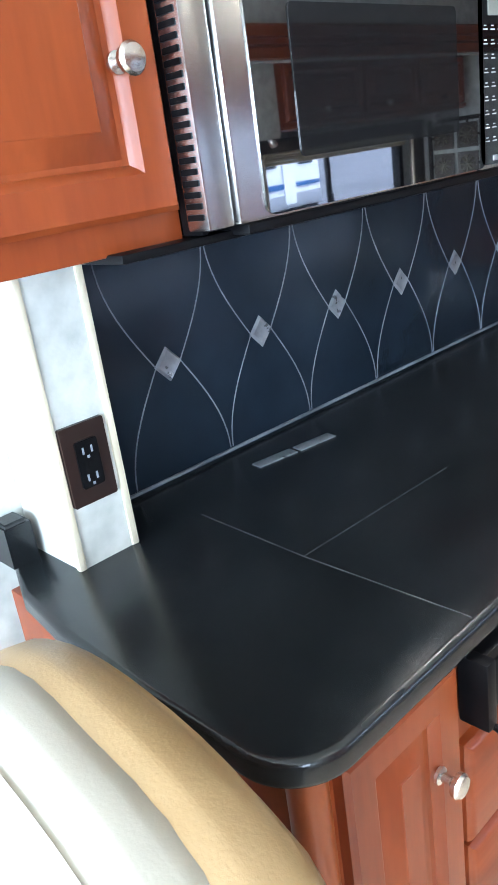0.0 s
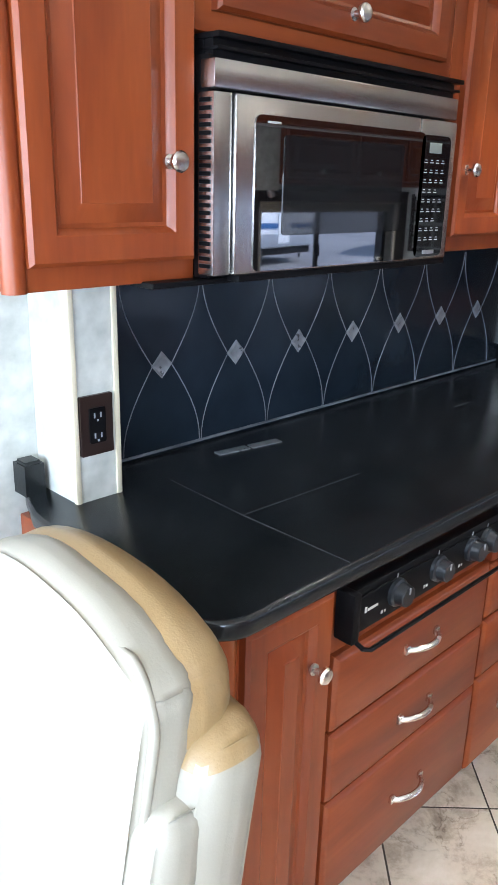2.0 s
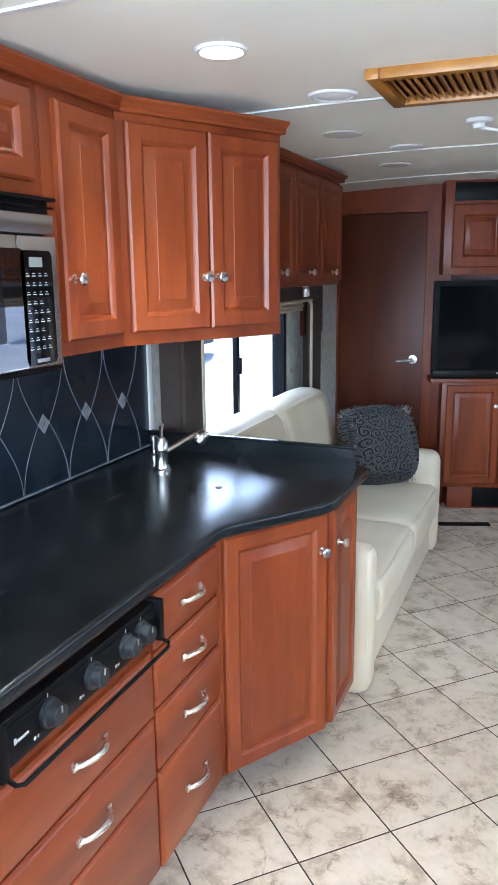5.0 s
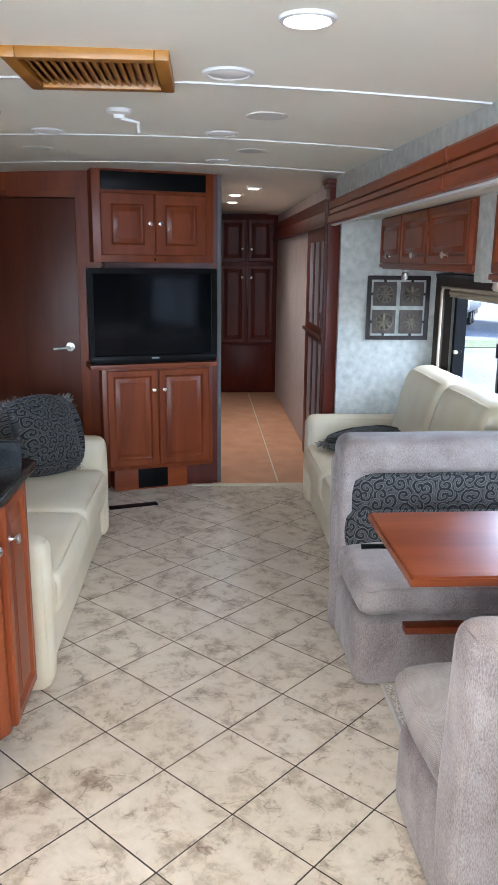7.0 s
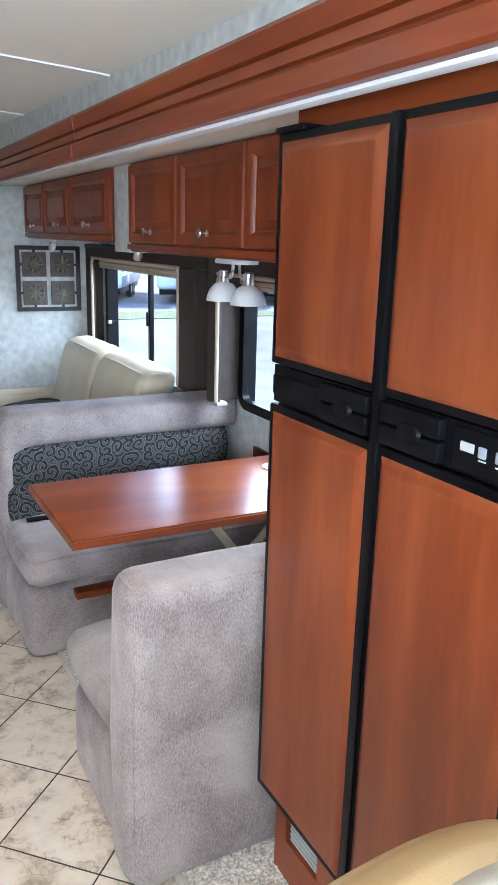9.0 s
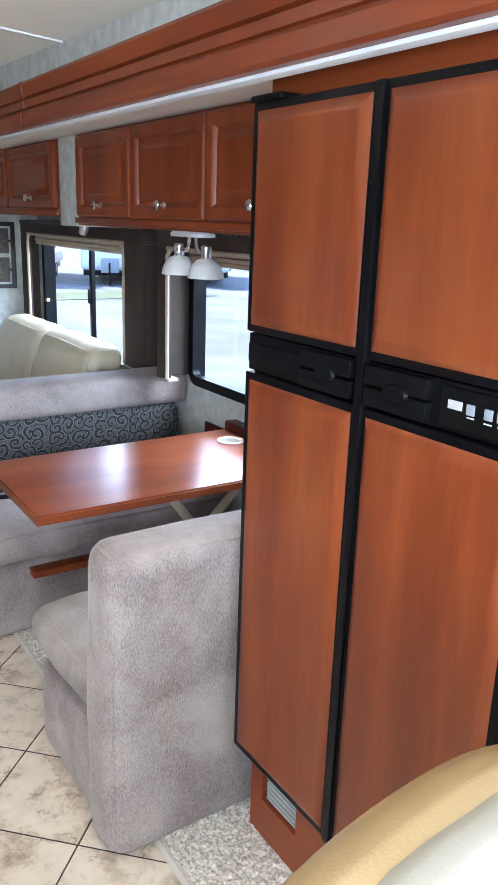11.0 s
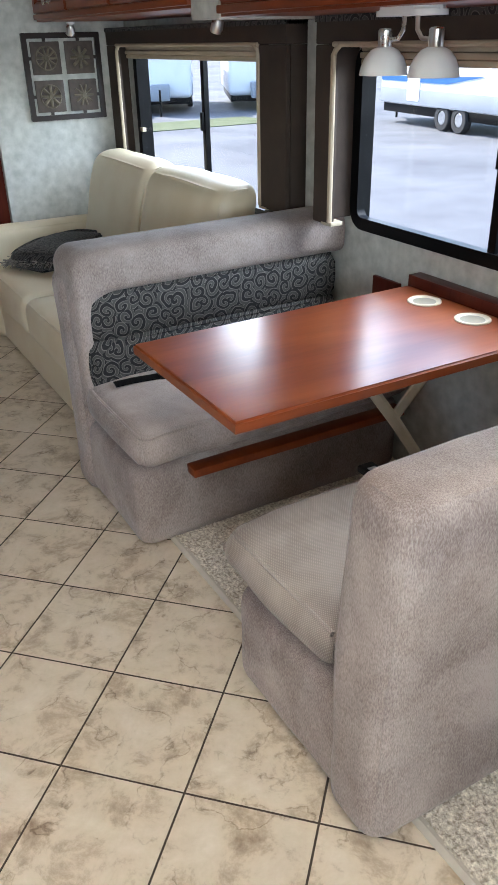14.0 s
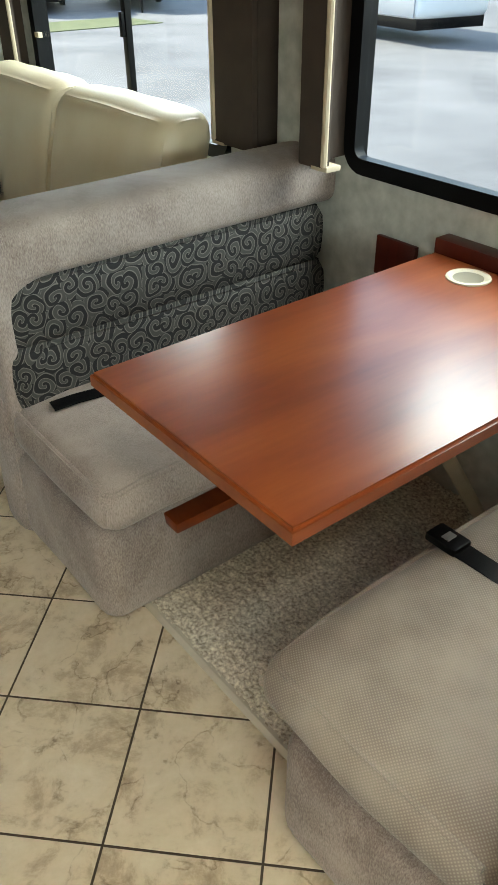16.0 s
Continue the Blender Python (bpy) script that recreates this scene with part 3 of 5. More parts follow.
# ---- structure ----
W1 = (3.26, 4.60, 0.78, 1.40)   # sofa window in the dinette slide-out
W2 = (1.38, 2.68, 0.86, 1.40)   # dinette window
W3 = (2.62, 3.86, 0.82, 1.42)   # sofa window on the kitchen side


def grown(hole, by=0.018):
    return (hole[0] - by, hole[1] + by, hole[2] - by, hole[3] + by)


def structure(name, bm, mat, label):
    return single(name, bm, mat, label=label, kind="structure")


floor = structure("floor", box(-2.2, -2.06, -0.10, 9.2, 1.12, -0.0014), GROUT, "brown grout bed under diagonal cream floor tiles")
structure("wall_slide_out", wall_x(0.16, 4.82, -2.06, -2.0, 0.0, 1.88, (grown(W1), grown(W2))), WALLPAPER, "grey-green wallpapered slide-out wall with two windows")
structure("wall_slide_end", box(4.76, -2.0, 0.0, 4.82, -1.26, 1.85), WALLPAPER, "pale textured wallpaper end wall behind the sofa")
structure("wall_slide_front", box(0.16, -2.0, 0.0, 0.22, -1.26, 1.85), WALLPAPER, "grey-green end wall beside the refrigerator")
structure("wall_above_slide", box(0.16, -1.28, 1.86, 4.95, -1.222, 2.12), WALLPAPER, "grey-green wallpaper band above the wooden cornice")
structure("wall_kitchen", wall_x(-2.2, 5.05, 1.05, 1.11, 0.0, 2.14, (grown(W3), (-1.6, -0.6, 1.0, 1.65))), WALLPAPER, "grey-green wallpapered wall behind counter and sofa")
structure("wall_cab", wall_x(-2.2, 0.16, -1.31, -1.25, 0.0, 2.14, ((-1.6, -0.6, 1.0, 1.65),)), WALLPAPER, "grey-green cab side wall")
structure("wall_windscreen", boxes((-2.26, -1.31, 0.0, -2.2, 1.11, 1.05), (-2.26, -1.31, 1.95, -2.2, 1.11, 2.14), (-2.26, -1.31, 1.05, -2.2, -1.18, 1.95), (-2.26, 0.98, 1.05, -2.2, 1.11, 1.95)), WALLPAPER, "front wall around the wide windscreen")
structure("wall_hall_right", boxes((4.95, -1.31, 0.0, 9.1, -1.25, 2.12)), PINKWALL, "pale mauve wall along the rear hall")
structure("wall_hall_left", box(5.2, -0.50, 0.0, 9.1, -0.44, 2.14), PINKWALL, "pale wall on the hall's other side")
structure("wall_hall_end", box(9.1, -1.31, 0.0, 9.16, -0.44, 2.14), PINKWALL, "rear wall of the hall")


def crown(y, x=2.18):
    """Height of the arched ceiling, which rises a little towards the rear."""
    return 2.07 + 0.025 * (min(x, 4.6) - 2.18) - 0.04 * (y / 1.22) ** 2


def ceiling_sheet(xs, dz=0.0, t=0.05, y0=-1.26, y1=1.11, n=24):
    ys = [y0 + (y1 - y0) * k / n for k in range(n + 1)]
    bm = bmesh.new()
    rings = [[bm.verts.new((x, y, crown(y, x) - dz)) for y in ys] + [bm.verts.new((x, y, crown(y, x) - dz + t)) for y in ys[::-1]] for x in xs]
    k = len(rings[0])
    for a, b in zip(rings, rings[1:]):
        for q in range(k):
            bm.faces.new((a[q], a[(q + 1) % k], b[(q + 1) % k], b[q]))
    bm.faces.new(rings[0][::-1])
    bm.faces.new(rings[-1])
    return bm


structure("ceiling", ceiling_sheet((-2.26, 4.6, 9.16)), CEILING, "gently arched off-white ceiling panels")
for sx in (-0.14, 0.99, 2.12, 3.32, 4.51):
    structure("ceiling_trim", ceiling_sheet((sx - 0.008, sx + 0.008), 0.005, 0.006), WHITE, "thin white ceiling seam strip")
structure("ceiling_slide", box(0.16, -2.06, 1.84, 4.82, -1.222, 1.86), CEILING, "flat white ceiling of the slide-out")
structure("ceiling_slide_lip", box(0.16, -1.222, 1.795, 4.76, -1.19, 1.803, 0.002), WHITE, "white lip under the cornice")

# wooden cornice over the slide-out, with a joint cover
CORN = [(-1.221, 1.803), (-1.170, 1.803), (-1.162, 1.810), (-1.163, 1.846), (-1.170, 1.854), (-1.182, 1.857), (-1.182, 1.860), (-1.174, 1.863), (-1.174, 1.884), (-1.184, 1.887), (-1.184, 1.890), (-1.172, 1.894), (-1.166, 1.930), (-1.172, 1.940), (-1.221, 1.940)]
structure("cornice", extrude_x(CORN, 0.18, 4.72), CHERRY_X, "stained cherry cornice along the slide-out opening")
structure("cornice_joint", extrude_x([(y + (0.004 if y > -1.22 else 0), z) for y, z in CORN], 2.345, 2.375), CHERRY, "upright cover strip on the cornice joint")
structure("cornice_hall", extrude_x([(-1.25, 1.80), (-1.19, 1.80), (-1.19, 1.86), (-1.205, 1.90), (-1.18, 1.97), (-1.25, 1.97)], 4.97, 8.9), DARKWOOD, "dark wooden cornice along the hall")

# pilaster at the end of the slide-out
pil = tagged(thing("pilaster", pose(4.82, -1.26, 0), "dark cherry fluted pilaster with a stepped capital", "pilaster"), kind="structure")
bm = box(-0.02, 0.0, 0.0, 0.13, 0.075, 2.03, 0.004)
for fx in (0.01, 0.04, 0.07, 0.10):
    box(fx, 0.07, 0.12, fx + 0.014, 0.083, 1.96, 0.003, bm=bm)
part("shaft", bm, DARKWOOD, pil)
bm = box(-0.03, 0.0, 2.03, 0.14, 0.09, 2.055, 0.004)
box(-0.04, 0.0, 2.055, 0.15, 0.10, 2.08, 0.006, bm=bm)
part("capital", bm, DARKWOOD, pil)

# carpets
nx, ny = 420, 150
bm = bmesh.new()
grid = [[bm.verts.new((0.25 + 2.75 * i / nx, -1.062 - 0.93 * j / ny, 0.017 + 0.005 * noise.noise(Vector((i * 0.35, j * 0.35, 0))) + 0.005 * random.random())) for j in range(ny + 1)] for i in range(nx + 1)]
for i in range(nx):
    for j in range(ny):
        bm.faces.new((grid[i][j], grid[i + 1][j], grid[i + 1][j + 1], grid[i][j + 1]))
structure("carpet_slide_out", bm, CARPET, "shaggy grey-beige carpet under the dinette")
structure("carpet_edge", extrude_x([(-1.068, 0.0), (-1.052, 0.0), (-1.052, 0.010), (-1.058, 0.020), (-1.068, 0.020)], 0.25, 2.98), surf("pale_carpet_binding", (0.46, 0.42, 0.35), (0.54, 0.50, 0.42), 20, 0.8, 0.2), "pale binding strip along the carpet edge")
structure("carpet_hall", box(5.07, -1.25, -0.004, 9.1, -0.44, 0.010, 0.003), HALLCARPET, "peach-tan carpet in the rear hall")
structure("carpet_seam", box(5.12, -0.925, 0.010, 8.9, -0.915, 0.014), CREAMTRIM, "pale seam along the hall carpet")
structure("threshold", box(5.04, -1.25, -0.004, 5.075, -0.30, 0.012, 0.003), CREAMTRIM, "threshold strip between tile and carpet")


def window(name, hole, y, out, panes, mat, label, wall=0.06):
    """A black rounded window unit; out: +1 when outdoors is at +y."""
    x0, x1, z0, z1 = hole
    w, h = x1 - x0, z1 - z0
    un = tagged(thing(name, pose((x0 + x1) / 2, y, (z0 + z1) / 2), label, "window"), kind="structure")
    part("window_frame", ring(w + 0.05, h + 0.05, 0.070, 0.042, -out * 0.020, out * 0.014), BLACK, un, "black rounded frame")
    # added black liner: darkens the reveal that the window lamps would light up
    part("reveal_liner", ring(w + 0.034, h + 0.034, 0.02, 0.006, out * 0.015, out * wall), BLACK, un)
    xs = panes
    for a, b in zip(xs, xs[1:]):
        g = part("pane", box(a - (x0 + x1) / 2, out * 0.003, -h / 2 + 0.012, b - (x0 + x1) / 2, out * 0.007, h / 2 - 0.012), mat, un)
        g.visible_shadow = False
    for xm in xs[1:-1]:
        part("mullion", box(xm - (x0 + x1) / 2 - 0.015, -out * 0.012, -h / 2, xm - (x0 + x1) / 2 + 0.015, out * 0.014, h / 2, 0.004), BLACK, un)
        part("latch", box(xm - (x0 + x1) / 2 - 0.010, -out * 0.026, -0.02, xm - (x0 + x1) / 2 + 0.010, -out * 0.012, 0.06, 0.003), BLACK, un)
    return un


window("window_1", W1, -2.0, -1, (3.28, 3.85, 4.58), PANE, "black-framed sliding window behind the cream sofa")
window("window_2", W2, -2.0, -1, (1.40, 2.03, 2.66), PANE, "large black-framed sliding window beside the dinette table")
window("window_3", W3, 1.05, 1, (2.64, 3.20, 3.84), PANE, "black-framed sliding window behind the kitchen-side sofa")


def lambrequin(x0, x1, wl, wr, yw, into, z0, label, deep=0.11):
    """A padded window box: brown cloth top and legs, beige piping, folded shade."""
    un = thing("window_valance", pose(0, 0, 0), label, "window valance", "padded window valances")
    d = deep * into
    part("top_panel", box(x0, yw, 1.425, x1, yw + d, 1.505, 0.006), BROWNCLOTH, un)
    for a, b in ((x0, x0 + wl), (x1 - wr, x1)):
        part("side_panel", box(a, yw + d - 0.022 * into, z0, b, yw + d, 1.424, 0.006), BROWNCLOTH, un)
        o = a if a == x0 else b - 0.016
        part("side_return", box(o, yw, z0, o + 0.016, yw + d - 0.022 * into, 1.424), BROWNCLOTH, un)
    r, f = 0.007, yw + d
    i0, i1 = x0 + wl, x1 - wr
    for s, e in ((i0, 1), (i1, -1)):
        part("piping", tube([(s, f, z0 + 0.01), (s, f, 1.395), (s + e * 0.012, f, 1.41), (s + e * 0.035, f, 1.425)], 0.009), SHADE, un, "beige piped edge")
        part("piping_foot", box(s - e * 0.05, f - into * 0.05, z0 - 0.004, s + e * 0.012, f, z0 + 0.010, 0.003), SHADE, un)
        if deep < 0.12:
            part("cord_cleat", box(s + e * 0.018, yw, z0 + 0.17, s + e * 0.055, yw + into * 0.02, z0 + 0.19, 0.002), SHADE, un)
    part("top_piping", tube([(i0, f, 1.425), (i1, f, 1.425)], 0.008), SHADE, un)
    bm = bmesh.new()
    for k in range(3):
        box(i0 + 0.005, yw + into * 0.030, 1.364 + k * 0.019, i1 - 0.005, yw + into * (0.062 + 0.006 * (k % 2)), 1.382 + k * 0.019, 0.005, bm=bm)
    part("folded_shade", bm, SHADE, un, "raised beige pleated shade")
    part("trim_band", box(x0, yw, 1.487, x1, yw + d + 0.004 * into, 1.505), SCROLL, un, "dark patterned ribbon")
    return un


lambrequin(2.99, 4.75, 0.19, 0.14, -1.998, 1, 0.84, "brown cloth window valance with beige piping above the sofa")
lambrequin(1.20, 2.725, 0.10, 0.10, -1.998, 1, 0.872, "brown cloth window valance with beige piping above the dinette", 0.165)
lambrequin(2.42, 4.26, 0.16, 0.20, 1.048, -1, 0.84, "brown cloth window valance on the kitchen side")

# ---- kitchen ----
C_TOP = 0.93


def arc(cx, cy, r, a0, a1, n=8):
    return [(cx + r * math.cos(radians(a0 + (a1 - a0) * k / n)), cy + r * math.sin(radians(a0 + (a1 - a0) * k / n))) for k in range(n + 1)]


top_outline = [(0.42, 1.048), (0.385, 1.03), (0.345, 0.93), (0.328, 0.80), (0.322, 0.62)] + arc(0.400, 0.466, 0.078, 180, 270, 14) + [(1.51, 0.388), (1.555, 0.362), (1.80, 0.196), (1.85, 0.176)] + arc(2.24, 0.216, 0.045, 270, 345, 4) + [(2.30, 0.30), (2.31, 1.048)]
ct = thing("worktop", pose(0, 0, 0), "charcoal solid-surface worktop with rounded corner and seam lines", "worktop")
part("slab", bullnose(top_outline, C_TOP - 0.036, C_TOP, 0.010), SOLID, ct)
part("upstand", prism([(2.255, 0.215), (2.285, 0.225), (2.325, 1.046), (2.292, 1.046)], C_TOP, C_TOP + 0.065, 0.008), SOLID, ct, "raised lip along the sofa side")
part("end_upstand", prism([(0.372, 1.00), (0.415, 1.00), (0.415, 1.046), (0.372, 1.046)], C_TOP, C_TOP + 0.07, 0.006), SOLID, ct)


def seam(a, b, w=0.0014):
    a, b = Vector((*a, C_TOP)), Vector((*b, C_TOP))
    d = (b - a).normalized()
    s = Vector((-d.y, d.x, 0)) * w / 2
    bm = bmesh.new()
    pts = [a - s, b - s, b + s, a + s]
    lo = [bm.verts.new(p + Vector((0, 0, -0.002))) for p in pts]
    hi = [bm.verts.new(p + Vector((0, 0, 0.0006))) for p in pts]
    bm.faces.new(hi)
    for k in range(4):
        bm.faces.new((lo[k], lo[(k + 1) % 4], hi[(k + 1) % 4], hi[k]))
    return bm


for a, b in (((0.645, 0.886), (0.633, 0.657)), ((0.633, 0.657), (0.633, 0.400)), ((0.633, 0.657), (0.98, 0.648)), ((1.62, 0.80), (1.70, 0.80))):
    part("seam", seam(a, b), SEAM, ct, "thin pale seam")
lid = [(2.0 + 0.06 * math.cos(radians(a)), 0.345 + 0.06 * math.sin(radians(a))) for a in range(-90, 91, 15)]
for a, b in zip(lid, lid[1:]):
    part("sink_cover_edge", seam(a, b, 0.003), SOLID, ct)
for hx, hy in ((1.77, 0.60), (1.86, 0.55)):
    part("finger_hole", lathe([(0.012, C_TOP - 0.001), (0.012, C_TOP + 0.001), (0.009, C_TOP + 0.0012)], 14, m=pose(hx, hy, 0)), BLACK, ct)
vs = thing("worktop_vent", pose(0.92, 0.933, C_TOP, 0, 0, -8), "two brushed metal vent strips set in the worktop", "vent")
for s in (-1, 1):
    bm = box(s * 0.048 - 0.044, -0.013, 0.0, s * 0.048 + 0.044, 0.013, 0.0025, 0.001)
    part("strip", bm, DIAMOND, vs)

# backsplash with curved inlay and diamonds
bsp = tagged(thing("backsplash", pose(0, 1.047, 0), "navy-black backsplash with silver curves and pewter diamonds", "backsplash"), kind="structure")
part("panel", box(0.527, -0.010, C_TOP, 2.30, 0.0, 1.40, 0.001), SPLASH, bsp)
part("bottom_bead", tube([(0.53, -0.013, C_TOP + 0.008), (2.30, -0.013, C_TOP + 0.008)], 0.0035), INLAY, bsp, "thin silver bead")
part("end_trim", box(2.30, -0.016, C_TOP, 2.33, 0.0, 1.40, 0.002), WHITE, bsp, "pale end trim")
DX, DZ, PITCH = 0.742, 1.138, 0.2288
for k in range(7):
    cx = DX + PITCH * k
    for s in (-1, 1):
        pts = []
        for q in range(-10, 11):
            v = q / 10
            pts.append((cx + s * (0.027 + (PITCH / 2 - 0.030) * math.sin(math.pi / 2 * abs(v))), -0.0108, DZ + (DZ - C_TOP - 0.012) * v))
        part("inlay_curve", tube(pts, 0.0013, 6), INLAY, bsp)
    bm = bmesh.new()
    r1, r2 = 0.030, 0.024
    a = [bm.verts.new(p) for p in ((cx - r1, -0.010, DZ), (cx, -0.010, DZ - r1 * 1.05), (cx + r1, -0.010, DZ), (cx, -0.010, DZ + r1 * 1.05))]
    b = [bm.verts.new(p) for p in ((cx - r2, -0.015, DZ), (cx, -0.015, DZ - r2 * 1.05), (cx + r2, -0.015, DZ), (cx, -0.015, DZ + r2 * 1.05))]
    c = [bm.verts.new(p) for p in ((cx - r2 * 0.6, -0.0135, DZ), (cx, -0.0135, DZ - r2 * 0.63), (cx + r2 * 0.6, -0.0135, DZ), (cx, -0.0135, DZ + r2 * 0.63))]
    for lo, hi in ((a, b), (b, c)):
        for j in range(4):
            bm.faces.new((lo[j], lo[(j + 1) % 4], hi[(j + 1) % 4], hi[j]))
    bm.faces.new(c)
    part("diamond", bm, DIAMOND, bsp, "small pewter diamond tile")

# wallpapered pier with cream corner trims, and its socket
pier = tagged(thing("pier", pose(0.425, 0.90, C_TOP), "wallpapered pier with cream corner trims on the worktop", "pier"), kind="structure")
part("core", box(0.004, 0.004, 0, 0.102, 0.148, 0.452), WALLPAPER, pier)
for px in (0.0, 0.094):
    part("corner_trim", box(px, 0.0, 0.0, px + 0.012, 0.012, 0.452, 0.003), CREAMTRIM, pier)
so = thing("socket", pose(0.474, 0.903, 1.085), "dark brown double wall socket", "socket")
part("cover", plate(0.072, 0.118, 0.003, 0.0, -0.007), OUTLET, so)
part("insert", plate(0.036, 0.070, 0.004, -0.006, -0.010), BLACK, so)
for dz in (-0.02, 0.02):
    bm = bmesh.new()
    for dx in (-0.007, 0.007):
        box(dx - 0.0015, -0.0108, dz - 0.005, dx + 0.0015, -0.0095, dz + 0.005, bm=bm)
    box(-0.002, -0.0108, dz - 0.012, 0.002, -0.0095, dz - 0.008, bm=bm)
    part("slots", bm, RVGREY, so)

# base cabinets: faces at y = 0.42, bottoms above the floor
FY, BOT, CT = 0.420, 0.16, C_TOP - 0.038


def cabinet(name, m, w, h, depth, label, group="kitchen base cabinets", mat=None):
    c = thing(name, m, label, "cabinet", group)
    part("body", box(0, 0, 0, w, depth, h, 0.002), mat or CHERRY, c)
    return c


c = cabinet("base_cabinet", pose(0.366, FY, BOT), 0.246, CT - BOT, 0.60, "cherry base cabinet with one raised-panel door")
part("corner_post", lathe([(0.022, 0.0), (0.022, CT - BOT)], 16, m=pose(0.008, 0.012, 0)), CHERRY, c, "rounded corner post")
door(c, 0.032, 0.012, 0.205, CT - BOT - 0.02, knob_at=(0.157, 0.585))
c = cabinet("base_cabinet", pose(0.614, FY, BOT), 0.548, CT - BOT, 0.60, "cherry base cabinet with three wide drawers under the hob panel")
for z, h in ((0.020, 0.240), (0.268, 0.152), (0.428, 0.158)):
    drawer(c, 0.006, z, 0.536, h)
c = cabinet("base_cabinet", pose(1.164, FY, BOT), 0.376, CT - BOT, 0.60, "cherry base cabinet with a bank of four drawers")
for z, h in ((0.012, 0.258), (0.278, 0.152), (0.438, 0.136), (0.582, 0.134)):
    drawer(c, 0.006, z, 0.352, h)
c = cabinet("corner_cabinet", pose(1.542, FY, BOT, 0, 0, -31.5), 0.405, CT - BOT, 0.34, "angled cherry sink cabinet with one raised-panel door")
door(c, 0.018, 0.012, 0.372, CT - BOT - 0.02, knob_at=(0.345, 0.60))
c = cabinet("end_cabinet", pose(1.888, 0.208, BOT), 0.300, CT - BOT, 0.76, "narrow cherry end cabinet with a slim raised-panel door")
door(c, 0.016, 0.012, 0.272, CT - BOT - 0.02, fw=0.045, knob_at=(0.035, 0.60))
structure("toe_kick", boxes((0.40, 0.62, 0.0, 1.62, 0.66, BOT), (1.62, 0.62, 0.0, 2.16, 0.66, BOT)), CHERRY_X, "recessed plinth under the base cabinets")

DIALGREY = surf("slate_grey_dial_plastic", (0.010, 0.0115, 0.0135), (0.016, 0.018, 0.021), 10, 0.35, 0.03)
# hob control panel
hob = thing("hob_panel", pose(0.890, FY - 0.022, 0.838), "black hob control panel with four knobs and a rail", "hob")
part("fascia", box(-0.262, -0.012, -0.048, 0.262, 0.020, 0.040, 0.004), BLACK, hob)
part("face", box(-0.245, -0.016, -0.038, 0.250, -0.011, 0.026, 0.002), BLACK, hob)
for s in (-1, 1):
    part("side_cap", box(s * 0.262 - 0.010, -0.026, -0.052, s * 0.262 + 0.010, 0.015, 0.044, 0.004), BLACK, hob)
for kx in (-0.135, 0.0, 0.125, 0.185):
    kb = part("dial", lathe([(0.0, 0.0), (0.027, 0.0), (0.0265, 0.007), (0.022, 0.010), (0.020, 0.026), (0.018, 0.028), (0.0, 0.0285)], 24, m=pose(kx, -0.016, -0.002, 90)), DIALGREY, hob, "black control dial")
    part("pointer", box(kx - 0.002, -0.0462, 0.004, kx + 0.002, -0.044, 0.017, 0.001), DIAMOND, kb)
    for mx, mz, mw_, mh in ((-0.041, -0.027, 0.006, 0.006), (-0.032, -0.0275, 0.004, 0.005), (0.0, 0.031, 0.002, 0.008)):
        part("mark", box(kx + mx - mw_ / 2, -0.0168, mz - mh / 2, kx + mx + mw_ / 2, -0.0158, mz + mh / 2), LABELW, hob)
part("maker_mark", boxes((-0.220, -0.0168, -0.008, -0.190, -0.0158, -0.003), (-0.228, -0.0168, -0.009, -0.222, -0.0158, 0.002)), LABELW, hob, "small pale oval mark")
part("rail", tube([(-0.258, -0.012, -0.046), (-0.258, -0.040, -0.056), (-0.245, -0.046, -0.060), (0.250, -0.046, -0.060), (0.262, -0.040, -0.056), (0.262, -0.012, -0.046)], 0.0045), BLACK, hob, "thin black towel rail")

# wall cabinets: faces at y = 0.690, doors proud of it
UY, UB, UT = 0.690, 1.388, 1.985
c = cabinet("wall_cabinet", pose(0.212, UY, UB - 0.014), 0.326, UT - UB + 0.014, 0.355, "cherry wall cabinet with a raised-panel door", "kitchen wall cabinets")
door(c, 0.020, 0.035, 0.296, UT - UB - 0.036, knob_at=(0.242, 0.146))
part("corner_round", lathe([(0.018, 0.0), (0.018, UT - UB + 0.014)], 16, m=pose(0.006, 0.006, 0)), CHERRY, c)
c = cabinet("microwave_cabinet", pose(0.540, UY, 1.745), 0.712, UT - 1.745, 0.355, "cherry cabinet with a lift-up panel door above the microwave", "kitchen wall cabinets", CHERRY_X)
door(c, 0.034, 0.030, 0.637, 0.190, knob_at=(0.320, 0.040), mat=CHERRY_X)
c = cabinet("wall_cabinet", pose(1.254, UY, UB), 0.316, UT - UB, 0.355, "slim cherry wall cabinet with a raised-panel door", "kitchen wall cabinets")
door(c, 0.045, 0.035, 0.252, UT - UB - 0.06, knob_at=(0.030, 0.145))
c = cabinet("wall_cabinet", pose(1.572, UY, UB, 0, 0, -27.3), 0.575, UT - UB, 0.20, "angled cherry wall cabinet with paired raised-panel doors", "kitchen wall cabinets")
door(c, 0.022, 0.035, 0.262, UT - UB - 0.06, knob_at=(0.240, 0.145))
door(c, 0.290, 0.035, 0.262, UT - UB - 0.06, knob_at=(0.022, 0.145))
part("return_side", prism([(0.575, 0.0), (0.575, 0.02), (0.40, 0.62), (0.10, 0.46), (0.10, 0.20), (0.50, 0.19)], 0.0, UT - UB), CHERRY, c)


